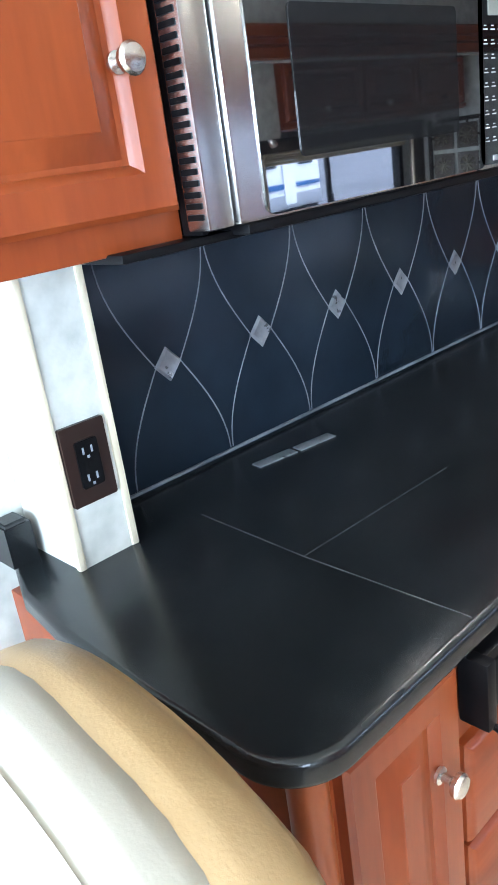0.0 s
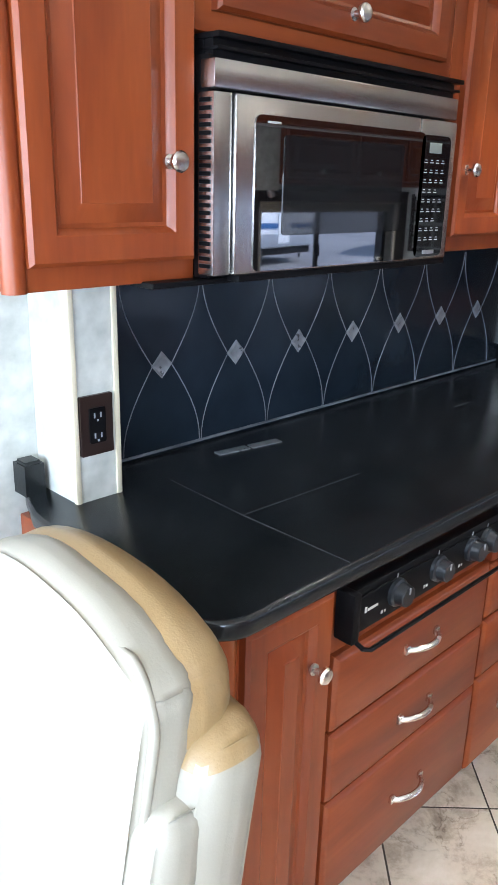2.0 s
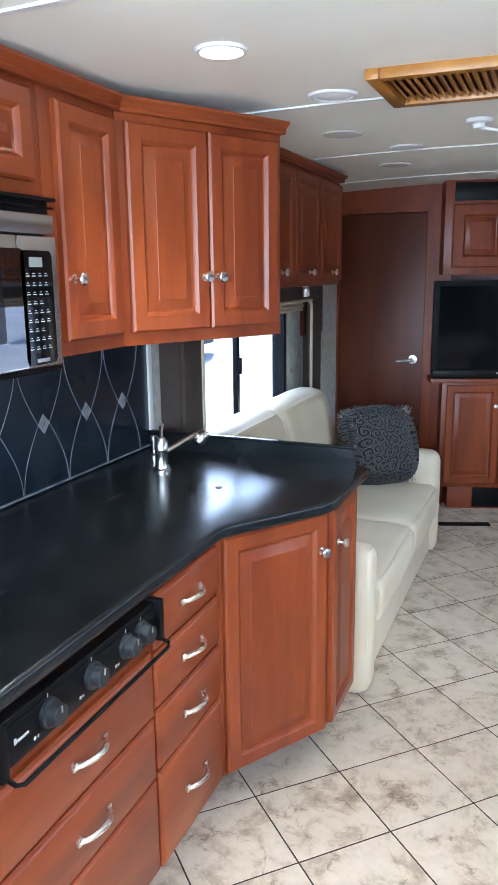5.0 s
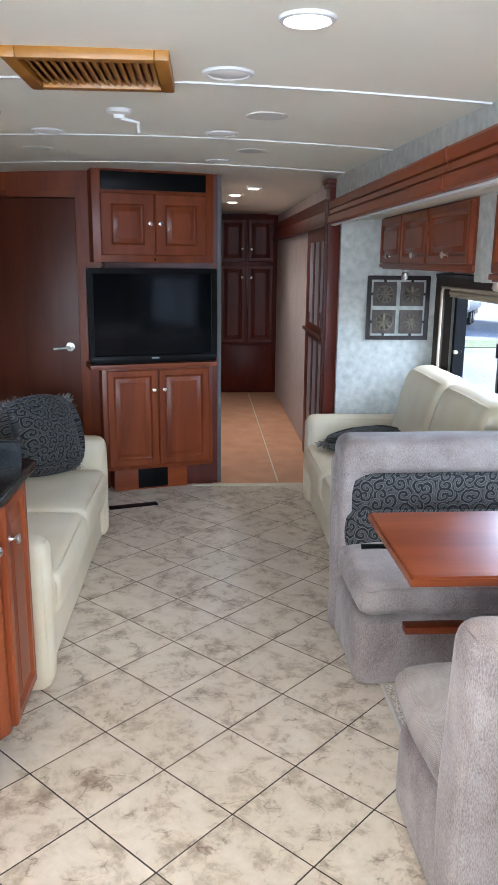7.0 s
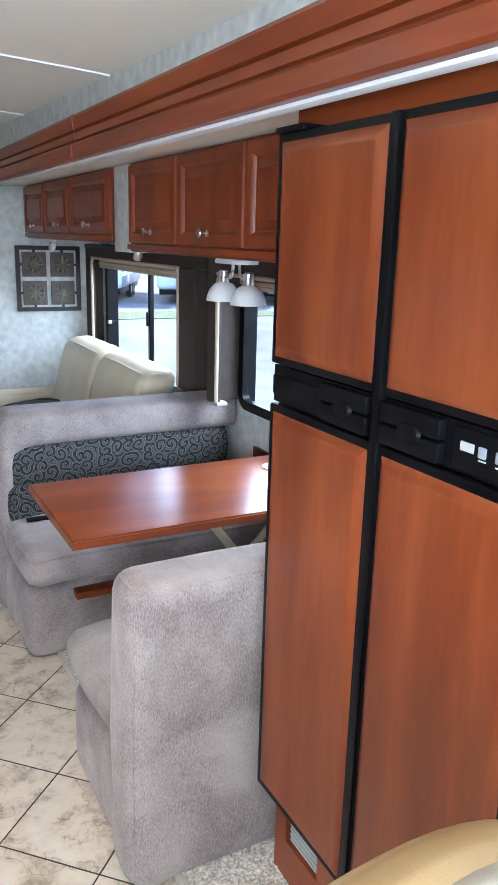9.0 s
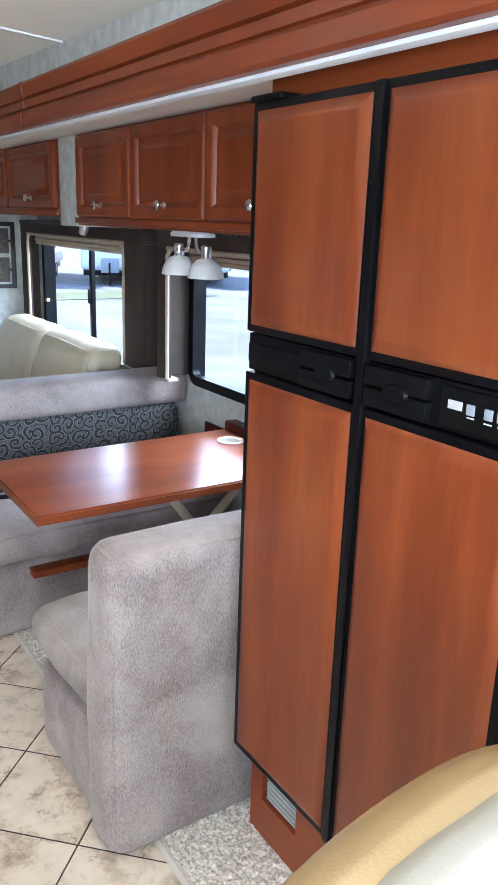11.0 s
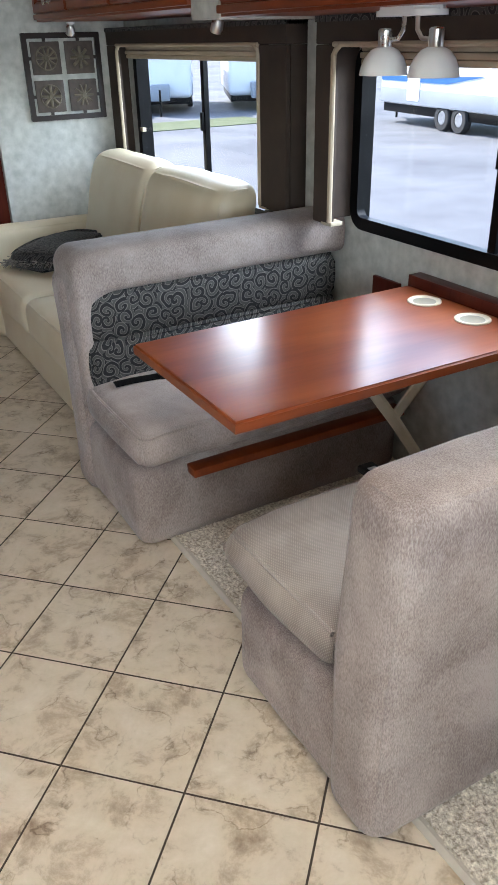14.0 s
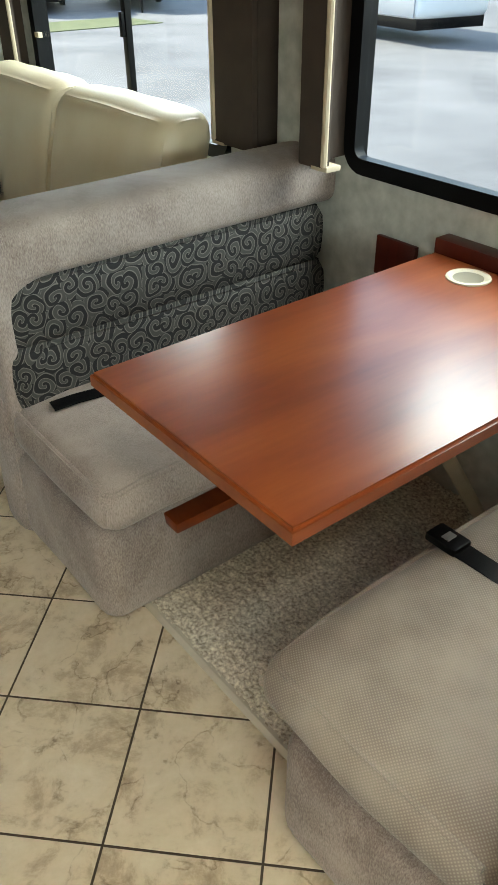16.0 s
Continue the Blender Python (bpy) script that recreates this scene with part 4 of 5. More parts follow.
def moulding(x0, x1, m, name="crown_moulding"):
    prof = [(0.0, 0.0), (-0.018, 0.0), (-0.024, 0.006), (-0.022, 0.012), (-0.030, 0.020), (-0.040, 0.026), (-0.040, 0.034), (0.0, 0.034)]
    ob = structure(name, extrude_x(prof, x0, x1), CHERRY_X, "stained cherry crown moulding on the wall cabinets")
    ob.matrix_basis = m
    return ob


moulding(0.19, 1.572, pose(0, UY, UT - 0.004))
moulding(0.0, 0.58, pose(1.572, UY, UT - 0.004, 0, 0, -27.3))

# microwave
mw = thing("microwave", pose(0.530, 0.642, 1.379) @ Matrix.Diagonal((0.975, 1, 1, 1)), "stainless steel built-in microwave with a black glass door", "microwave")
part("case", box(0.014, 0.030, 0.0, 0.712, 0.42, 0.360, 0.003), BLACK, mw)
part("vent_strip", boxes((0.016, 0.012, 0.326, 0.706, 0.05, 0.360), (0.012, -0.006, 0.352, 0.714, 0.05, 0.360), (0.014, -0.002, 0.336, 0.708, 0.04, 0.341), bev=0.001), BLACK, mw, "black louvred vent")
part("side_plate", box(0.007, 0.012, 0.0, 0.016, 0.045, 0.33, 0.001), BLACK, mw)
part("head_rail", box(0.006, -0.004, 0.283, 0.704, 0.03, 0.324, 0.004), STEEL, mw, "stainless head rail")
part("left_strip", box(0.006, -0.002, 0.004, 0.046, 0.035, 0.279, 0.004), STEEL, mw)
dr = part("oven_door", box(0.049, -0.008, 0.004, 0.566, 0.028, 0.279, 0.006), STEEL, mw, "stainless door frame")
gl = part("glass", plate(0.492, 0.244, 0.014, 0.0, -0.010), OVENGLASS, mw, "black glass door panel")
gl.location = (0.336, -0.001, 0.130)
gl2 = part("inner_window", plate(0.350, 0.160, 0.008, 0.0, -0.0012), surf("dark_oven_mesh", (0.010, 0.010, 0.011), (0.014, 0.014, 0.015), 3, 0.04, 0.0, rvar=0.0, spec=0.5), mw)
gl2.location = (0.333, -0.0112, 0.145)
cp = part("control_column", box(0.569, -0.008, 0.004, 0.704, 0.028, 0.279, 0.006), STEEL, mw)
cf = part("control_face", plate(0.108, 0.238, 0.014, 0.0, -0.010), GLOSSBLACK, mw)
cf.location = (0.624, -0.001, 0.130)
part("display", box(0.598, -0.0122, 0.215, 0.642, -0.0108, 0.235), surf("grey_display", (0.20, 0.22, 0.20), (0.26, 0.28, 0.26), 6, 0.3, 0.0), mw, "small grey display")
for rr in range(9):
    for cc in range(4):
        if rr in (3, 6) and cc == 3:
            continue
        kx, kz = 0.584 + cc * 0.021, 0.196 - rr * 0.019
        part("key", boxes((kx, -0.0120, kz, kx + 0.011, -0.0108, kz + 0.0018), (kx + 0.002, -0.0120, kz + 0.0050, kx + 0.008, -0.0108, kz + 0.0066)), LABELW, mw)
part("door_release", box(0.604, -0.013, 0.016, 0.647, -0.0105, 0.024, 0.001), DIAMOND, mw)
part("maker_mark", box(0.118, -0.0125, 0.240, 0.148, -0.0108, 0.2435), LABELW, mw, "small pale maker mark")
part("bottom_edge", box(0.06, -0.0085, -0.008, 0.70, 0.06, 0.004, 0.003), BLACK, mw)
part("hood_shelf", box(-0.10, 0.02, -0.012, 0.69, 0.42, -0.002, 0.003), BLACK, mw)
for k in range(22):
    part("side_louvre", box(0.004, 0.004, 0.016 + k * 0.0118, 0.0145, 0.030, 0.0225 + k * 0.0118, 0.001), BLACK, mw)

# tap
tap = thing("kitchen_tap", pose(1.985, 0.815, C_TOP), "chrome kitchen tap with a side lever and low spout", "tap")
part("base", lathe([(0.030, 0.0), (0.030, 0.006), (0.024, 0.012), (0.021, 0.03), (0.021, 0.07), (0.024, 0.075), (0.022, 0.10), (0.014, 0.115), (0.0, 0.118)], 20), CHROME, tap)
part("lever", tube([(0, 0, 0.112), (0.010, 0.006, 0.130), (0.030, 0.015, 0.142), (0.055, 0.025, 0.146)], 0.007), CHROME, tap)
part("spout", tube([(0.0, 0, 0.06), (0.04, -0.03, 0.078), (0.09, -0.06, 0.10), (0.12, -0.075, 0.108)], 0.011), CHROME, tap)
part("spray_head", lathe([(0.015, 0.0), (0.020, 0.012), (0.020, 0.04), (0.013, 0.05), (0.0, 0.052)], 16, m=pose(0.125, -0.078, 0.075, 20, 30, 0)), CHROME, tap)
so2 = thing("soap_dispenser", pose(2.16, 0.94, C_TOP), "small chrome soap dispenser beside the tap", "dispenser")
part("stem", lathe([(0.018, 0.0), (0.018, 0.006), (0.008, 0.012), (0.008, 0.06), (0.014, 0.064), (0.014, 0.075), (0.0, 0.078)], 14), CHROME, so2)
part("nozzle", tube([(0, 0, 0.07), (-0.02, -0.02, 0.074), (-0.035, -0.035, 0.066)], 0.005), CHROME, so2)

# wall cabinets over the kitchen-side sofa
c = cabinet("overhead_cabinet", pose(2.34, 0.74, 1.515), 1.58, 0.53, 0.30, "cherry overhead cabinets with small knobs above the sofa", "overhead cabinets")
for k in range(4):
    door(c, 0.012 + k * 0.392, 0.02, 0.380, 0.49, knob_at=(0.19, 0.045))

moulding(2.34, 3.93, pose(0, 0.74, 2.041))

# ---- dinette slide-out ----


def overhead(x0, x1, doors, label, y=-1.497, z0=1.505, z1=1.84):
    """Cabinets that face +y; doors: (x0, x1, knob x)."""
    c = thing("overhead_cabinet", pose(x1, y, z0, 0, 0, 180), label, "cabinet", "overhead cabinets")
    part("body", box(0, 0, 0, x1 - x0, 0.50, z1 - z0 - 0.002, 0.002), CHERRY_X, c)
    part("light_rail", box(0, -0.016, 0.008, x1 - x0, 0.004, 0.030, 0.004), CHERRY_X, c, "lower rail")
    for a, b, k in doors:
        door(c, x1 - b, 0.034, b - a, z1 - z0 - 0.045, fw=0.045, knob_at=(b - k, 0.040))
    return c


overhead(1.13, 2.735, ((2.225, 2.705, 2.465), (1.725, 2.215, 1.965), (1.20, 1.715, 1.445)), "cherry overhead cabinets with nickel knobs above the dinette")
overhead(2.925, 4.62, ((2.975, 3.585, 3.25), (3.605, 4.10, 3.78), (4.12, 4.60, 4.33)), "cherry overhead cabinets with nickel knobs above the cream sofa", z0=1.535)
structure("cabinet_divider", box(2.737, -2.0, 1.50, 2.923, -1.492, 1.838, 0.002), WALLPAPER, "grey wallpapered divider between the overhead cabinets")
structure("wall_post", box(2.83, -1.998, 0.0, 2.97, -1.965, 1.50, 0.004), WALLPAPER, "wallpapered post between the window valances")

# pendant with two shades under the cabinets
pd = thing("twin_lamp", pose(2.0, -1.60, 1.505) @ Matrix.Diagonal((0.9, 0.9, 0.86, 1)), "brushed nickel twin lamp with frosted bell shades under the cabinet", "lamp")
part("canopy", prism(rrect(0.22, 0.10, 0.045), -0.022, 0.0, 0.008), WHITE, pd, "white oval ceiling plate")
for s in (-1, 1):
    ar = part("arm", tube([(s * 0.025, 0, -0.02), (s * 0.028, 0, -0.055), (s * 0.045, 0, -0.075), (s * 0.075, 0, -0.078), (s * 0.10, 0, -0.066)], 0.006), CHROME, pd)
    part("socket", lathe([(0.017, -0.10), (0.019, -0.095), (0.019, -0.055), (0.015, -0.05), (0.0, -0.049)], 16, m=pose(s * 0.10, 0, 0)), CHROME, pd)
    part("shade", lathe([(0.062, -0.168), (0.066, -0.168), (0.062, -0.145), (0.052, -0.122), (0.036, -0.103), (0.020, -0.096), (0.019, -0.099), (0.034, -0.107), (0.049, -0.125), (0.059, -0.147)], 28, m=pose(s * 0.10, 0, 0)), FROST, pd, "frosted glass bell shade")
for rx, ry, rz in ((2.98, -1.62, 1.520), (4.43, -1.60, 1.530), (3.70, 0.86, 1.514)):
    rl = thing("reading_light", pose(rx, ry, rz), "small swivelling nickel reading light", "lamp", "reading lights")
    part("mount", lathe([(0.020, -0.010), (0.020, 0.0)], 14), WHITE, rl)
    part("head", lathe([(0.012, 0.0), (0.020, -0.012), (0.021, -0.045), (0.0, -0.046)], 14, m=pose(0, 0, -0.012, 0, -28, 0)), CHROME, rl)

# wall art: four flower tiles in an iron frame
art = thing("wall_art", pose(4.757, -1.645, 1.285, 0, 0, -90), "square dark iron wall art with four flower medallions", "wall art")
part("frame", ring(0.41, 0.41, 0.006, 0.026, 0.0, -0.016, 2), OUTLET, art)
for sx in (-1, 1):
    for sz in (-1, 1):
        cx, cz = sx * 0.089, sz * 0.089
        part("plate", box(cx - 0.076, -0.014, cz - 0.076, cx + 0.076, -0.004, cz + 0.076, 0.003), surf("brown_iron_plate", (0.055, 0.042, 0.034), (0.11, 0.085, 0.07), 25, 0.6, 0.3), art)
        bm = lathe([(0.0, 0.012), (0.012, 0.012), (0.016, 0.006), (0.016, 0.0)], 14, m=pose(cx, -0.014, cz, 90))
        n = 8 if sx * sz > 0 else 10
        for k in range(n):
            a = 2 * math.pi * k / n
            p0, p1 = Vector((cx + 0.014 * math.cos(a), -0.019, cz + 0.014 * math.sin(a))), Vector((cx + 0.052 * math.cos(a), -0.017, cz + 0.052 * math.sin(a)))
            tube([p0, p0.lerp(p1, 0.35), p0.lerp(p1, 0.75), p1], 0.0085 if n == 8 else 0.006, 6, bm=bm)
        if sx < 0:
            tube([(cx + 0.054 * math.cos(2 * math.pi * k / 24), -0.016, cz + 0.054 * math.sin(2 * math.pi * k / 24)) for k in range(25)], 0.004, 6, bm=bm)
        part("flower", bm, FLOWER, art, "raised bronze flower")
        part("link", box(cx - 0.008, -0.010, cz + sz * 0.086 - 0.020, cx + 0.008, -0.002, cz + sz * 0.086 + 0.020), OUTLET, art)
        part("link", box(cx + sx * 0.086 - 0.020, -0.010, cz - 0.008, cx + sx * 0.086 + 0.020, -0.002, cz + 0.008), OUTLET, art)

# table on the wall
tb = thing("dinette_table", pose(0, 0, 0), "glossy cherry dinette table with two cup holders on a folding leg", "table")
T0, T1 = 0.690, 0.718
part("tabletop", prism([(1.737, -0.963), (2.309, -0.963), (2.325, -1.945), (1.737, -1.945)], T0, T1, 0.006), TABLE_W, tb)
for hx, hy in ((2.159, -1.868), (1.954, -1.868)):
    part("cup_holder", lathe([(0.036, T1 + 0.0006), (0.040, T1 + 0.003), (0.046, T1 + 0.0055), (0.052, T1 + 0.004), (0.053, T1 + 0.0005)], 28, m=pose(hx, hy, 0)), CREAMTRIM, tb, "cream plastic ring")
    # flat disc in darkened cream; the shade of a recess is in its colour
    part("cup_well", lathe([(0.036, T1 + 0.0008), (0.0, T1 + 0.0010)], 28, m=pose(hx, hy, 0)), surf("shaded_well_cream", (0.27, 0.245, 0.18), (0.33, 0.30, 0.22), 5, 0.4, 0.0), tb)
part("leg_strut", tube([(2.03, -1.46, T0), (2.03, -1.68, 0.40), (2.03, -1.93, 0.04)], 0.019, 8, flat=0.6), CREAMTRIM, tb, "folding metal leg")
part("brace", tube([(2.05, -1.93, T0 - 0.03), (2.05, -1.69, 0.42)], 0.016, 8, flat=0.6), CREAMTRIM, tb)
part("latch", box(1.84, -1.38, 0.680, 1.88, -1.34, 0.690, 0.002), CHROME, tb)
structure("table_rail", box(1.50, -2.0, 0.700, 2.33, -1.947, 0.752, 0.004), DARKWOOD, "dark wooden rail on the wall behind the table")
structure("seat_wall_panel", box(2.42, -2.0, 0.58, 2.56, -1.985, 0.69, 0.003), DARKWOOD, "small dark wall panel beside the table")
ld = thing("leaf_support", pose(0, 0, 0), "cherry support board sliding out under the far bench", "board")
part("board", box(2.298, -1.95, 0.248, 2.360, -1.118, 0.276, 0.004), CHERRY_X, ld)


def bench(name, flip, x_front, x_back, x_out, top, lean_by, label, cloth=None):
    """A velour dinette bench whose back is at x_back; flip: +1 when the seat is at lower x than the back."""
    b = thing(name, pose(0, 0, 0), label, "bench", "dinette benches")
    f = flip
    lo, hi = min(x_front + f * 0.045, x_out), max(x_front + f * 0.045, x_out)
    part("base", soft(lo, -1.985, 0.0, hi, -0.946, 0.300, 0.055, 7, crease=0.005, seed=3), VELOUR, b)
    s0, s1 = sorted((x_front, x_back))

    def droop(p):
        k = (p.x - x_front) * f
        return Vector((p.x, p.y, p.z - max(0, 0.05 - k) * 0.25 - max(0, p.y + 1.06) * 0.12))

    part("seat_cushion", soft(s0, -1.985, 0.330, s1 + 0.01, -0.945, 0.445, 0.048, 10, 0.012, 0.004, 7, droop), cloth or VELOUR, b, "plump seat cushion")

    e = x_front + f * 0.014
    line = [(x_back - f * 0.02, -0.959, 0.420), (e + f * 0.05, -0.959, 0.420), (e + f * 0.015, -0.966, 0.416), (e, -0.985, 0.415)]
    line += [(e, -1.06 - 0.17 * k, 0.426) for k in range(6)]
    part("welt", tube(line, 0.006, 8), cloth or VELOUR, b, "corded seam along the cushion edge")

    def lean(p):
        return Vector((p.x + f * max(0, p.z - 0.40) * lean_by, p.y, p.z))

    b0, b1 = sorted((x_back, x_out))
    part("backrest", soft(b0, -1.985, 0.0, b1, -0.930, top, 0.052, 10, 0.004, 0.004, 11, lean), VELOUR, b, "tall padded back")
    return b


bf = bench("dinette_bench", 1, 2.300, 2.765, 2.915, 0.80, 0.10, "grey-taupe velour bench with a black scroll-patterned back panel")
for z0, z1, d in ((0.415, 0.578, 0.0), (0.568, 0.735, 0.018)):
    part("back_pad", soft(2.722 + d, -1.955, z0, 2.83 + d, -0.968, z1, 0.030, 10, 0.010, 0.004, 5), SCROLL, bf, "black and grey scroll-patterned pad")


def arch_path(y0, r, z_top):
    """From the foot of the wing up, round the corner and along to the wall."""
    out = [(y0, 0.36 + (z_top - r - 0.36) * k / 6) for k in range(6)]
    out += [(y0 - r + r * math.cos(radians(a)), z_top - r + r * math.sin(radians(a))) for a in range(0, 91, 9)]
    y1 = y0 - r
    return out + [(y1 + (-1.985 - y1) * k / 12, z_top + 0.008 * k / 12) for k in range(1, 13)]


bm = bmesh.new()
rings = []
for (oy, oz), (iy, iz) in zip(arch_path(-0.942, 0.055, 0.876), arch_path(-1.000, 0.105, 0.722)):
    cy, cz, hy, hz = (oy + iy) / 2, (oz + iz) / 2, (oy - iy) / 2, (oz - iz) / 2
    row = []
    for k in range(28):
        ca, sa = math.cos(2 * math.pi * k / 28), math.sin(2 * math.pi * k / 28)
        ca, sa = math.copysign(abs(ca) ** 0.55, ca), math.copysign(abs(sa) ** 0.55, sa)
        row.append(bm.verts.new((2.842 + 0.108 * sa, cy + hy * ca, cz + hz * ca)))
    rings.append(row)
for a, b in zip(rings, rings[1:]):
    for k in range(28):
        bm.faces.new((a[k], a[(k + 1) % 28], b[(k + 1) % 28], b[k]))
bm.faces.new(rings[0][::-1])
bm.faces.new(rings[-1])
part("back_frame", bm, VELOUR, bf, "thick rolled top running down into the side wing")
bn = bench("dinette_bench", -1, 1.790, 1.338, 1.165, 0.832, 0.07, "grey-taupe velour bench beside the refrigerator", WEAVE)


def belt(x, y, z, pts, label):
    sb = thing("seat_belt", pose(x, y, z), label, "seat belt", "bench seat belts")
    bm = bmesh.new()
    pv = None
    for px, py, pz in pts:
        cur = [bm.verts.new((px, py - 0.022, pz)), bm.verts.new((px, py + 0.022, pz)), bm.verts.new((px, py + 0.022, pz + 0.003)), bm.verts.new((px, py - 0.022, pz + 0.003))]
        if pv:
            for k in range(4):
                bm.faces.new((pv[k], pv[(k + 1) % 4], cur[(k + 1) % 4], cur[k]))
        else:
            bm.faces.new(cur)
        pv = cur
    bm.faces.new(pv)
    part("webbing", bm, BLACK, sb)
    part("buckle", box(pts[-1][0] - 0.02, -0.024, pts[-1][2] - 0.004, pts[-1][0] + 0.050, 0.024, pts[-1][2] + 0.014, 0.005), BLACK, sb, "black buckle")
    part("buckle_plate", box(pts[-1][0] + 0.005, -0.012, pts[-1][2] + 0.013, pts[-1][0] + 0.022, 0.012, pts[-1][2] + 0.016, 0.001), DIAMOND, sb)
    return sb


belt(1.39, -1.375, 0.446, [(0.0, -0.03, 0.03), (0.06, -0.02, 0.012), (0.14, -0.01, 0.007), (0.24, 0.0, 0.007), (0.36, 0.0, 0.006)], "black seat belt with chrome buckle lying on the bench")
b2 = belt(0, 0, 0, [(0.0, 0.0, 0.002), (-0.06, 0.0, 0.006), (-0.20, 0.0, 0.006)], "black seat belt lying in the crease of the bench")
b2.matrix_basis = pose(2.665, -1.02, 0.449, 0, 0, 82)

# refrigerator: front plane y = -1.24, faces +y
fr = thing("refrigerator", pose(1.115, -1.262, 0.275, 0, 0, 180), "four-door refrigerator with cherry panels and black frame", "refrigerator")
H = 1.49
part("body", box(0.0, 0.0, 0.0, 0.745, 0.62, H, 0.004), BLACK, fr)
for x0, x1 in ((0.0, 0.368), (0.377, 0.745)):
    for z0, z1 in ((0.0, 0.953), (1.040, H)):
        d = part("door", boxes((x0, -0.022, z0, x1, -0.002, z1), bev=0.004), BLACK, fr, "black-framed door")
        # panels take the darkened cherry, as less light should reach them
        p = finish("wood_panel", bevel_panel(x1 - x0 - 0.030, z1 - z0 - 0.030), SHADED_CHERRY)
        p.parent = d
        p.location = (x0 + 0.015, -0.0205, z0 + 0.015)
part("handle_band", box(0.0, -0.014, 0.957, 0.745, 0.0, 1.036, 0.003), BLACK, fr)
for hx in (0.205, 0.392):
    hh = part("handle", boxes((hx, -0.034, 0.962, hx + 0.148, -0.014, 0.996), (hx, -0.034, 1.000, hx + 0.148, -0.014, 1.034), bev=0.005), BLACK, fr, "black latch handle")
    part("grip_recess", lathe([(0.0, 0.0), (0.020, 0.0), (0.017, 0.006), (0.0, 0.007)], 18, m=pose(hx + 0.08, -0.0338, 0.998, 90) @ Matrix.Diagonal((1.5, 0.8, 1, 1))), BLACK, hh)
part("trim_rail", box(0.006, -0.020, 0.975, 0.195, -0.013, 1.016, 0.003), BLACK, fr)
part("control_panel", box(0.560, -0.022, 0.965, 0.738, -0.013, 1.030, 0.004), BLACK, fr)
for lx, lz, lw, lh in ((0.592, 1.003, 0.028, 0.014), (0.624, 0.989, 0.014, 0.002), (0.657, 0.987, 0.014, 0.002), (0.681, 0.987, 0.012, 0.002), (0.702, 0.987, 0.012, 0.002)):
    part("control_label", box(lx - lw / 2, -0.0235, lz - lh / 2, lx + lw / 2, -0.0215, lz + lh / 2), LABELW, fr)
for kx in (0.623, 0.657, 0.681, 0.702):
    part("button", box(kx - 0.008, -0.0245, 0.993, kx + 0.008, -0.0215, 1.010, 0.002), RVGREY, fr, "grey square button")
part("hinge_cap", box(0.0, -0.03, H, 0.10, 0.03, H + 0.012, 0.003), BLACK, fr)
part("centre_post", box(0.362, -0.028, 0.0, 0.383, 0.0, H, 0.003), BLACK, fr)
structure("refrigerator_surround", boxes((0.30, -1.90, 1.775, 1.118, -1.285, 1.838), (0.22, -1.90, 0.0, 0.366, -1.27, 1.838)), CHERRY_X, "cherry filler panels around the refrigerator")
pl = thing("refrigerator_plinth", pose(1.10, -1.29, 0.019, 0, 0, 180), "cherry plinth with an air vent under the refrigerator", "plinth")
for x0, z0, x1, z1 in ((0.0, 0.0, 0.735, 0.11), (0.0, 0.20, 0.735, 0.25), (0.0, 0.11, 0.05, 0.20), (0.19, 0.11, 0.735, 0.20)):
    part("board", box(x0, 0.0, z0, x1, 0.03, z1), CHERRY_X, pl)
part("vent_back", box(0.05, 0.016, 0.11, 0.19, 0.024, 0.20), RVGREY, pl, "grey vent panel")
for k in range(6):
    part("vent_slat", box(0.055, 0.010, 0.113 + k * 0.014, 0.185, 0.017, 0.120 + k * 0.014, 0.002), LABELW, pl)

# ---- sofas ----


def sofa(m, label, length=1.72, depth=0.86, mirror=1):
    """A cream leather sofa facing local -y; x runs along it."""
    s = thing("sofa", m, label, "sofa", "cream leather sofas")
    L = length
    part("base", soft(0.10, 0.03, 0.0, L - 0.10, depth - 0.05, 0.27, 0.03, 6, crease=0.004), LEATHER, s)
    half = (L - 0.30) / 2
    for k in range(2):
        part("seat_cushion", soft(0.15 + half * k + 0.002, -0.015, 0.235, 0.15 + half * (k + 1) - 0.002, depth - 0.22, 0.425, 0.050, 8, 0.008, 0.006, k * 9), LEATHER, s, "plump cream seat cushion")

        def tilt(p):
            return Vector((p.x, p.y + (p.z - 0.40) * 0.26, p.z))

        part("back_cushion", soft(0.13 + (half + 0.02) * k, depth - 0.36, 0.36, 0.13 + (half + 0.02) * (k + 1) - 0.002, depth - 0.16, 0.935, 0.070, 9, 0.010, 0.006, k * 5 + 2, tilt), LEATHER, s, "tall cream back cushion")
    for x0 in (0.0, L - 0.15):
        part("armrest", soft(x0, -0.005, 0.0, x0 + 0.15, depth - 0.03, 0.595, 0.06, 6, 0.004, 0.004, 4), LEATHER, s, "rounded cream armrest")
    return s


sofa(pose(4.735, -1.055, 0, 0, 0, 180), "cream leather sofa under the window beside the dinette")
sofa(pose(2.345, 0.18, 0), "cream leather sofa at the end of the kitchen worktop", 1.78)


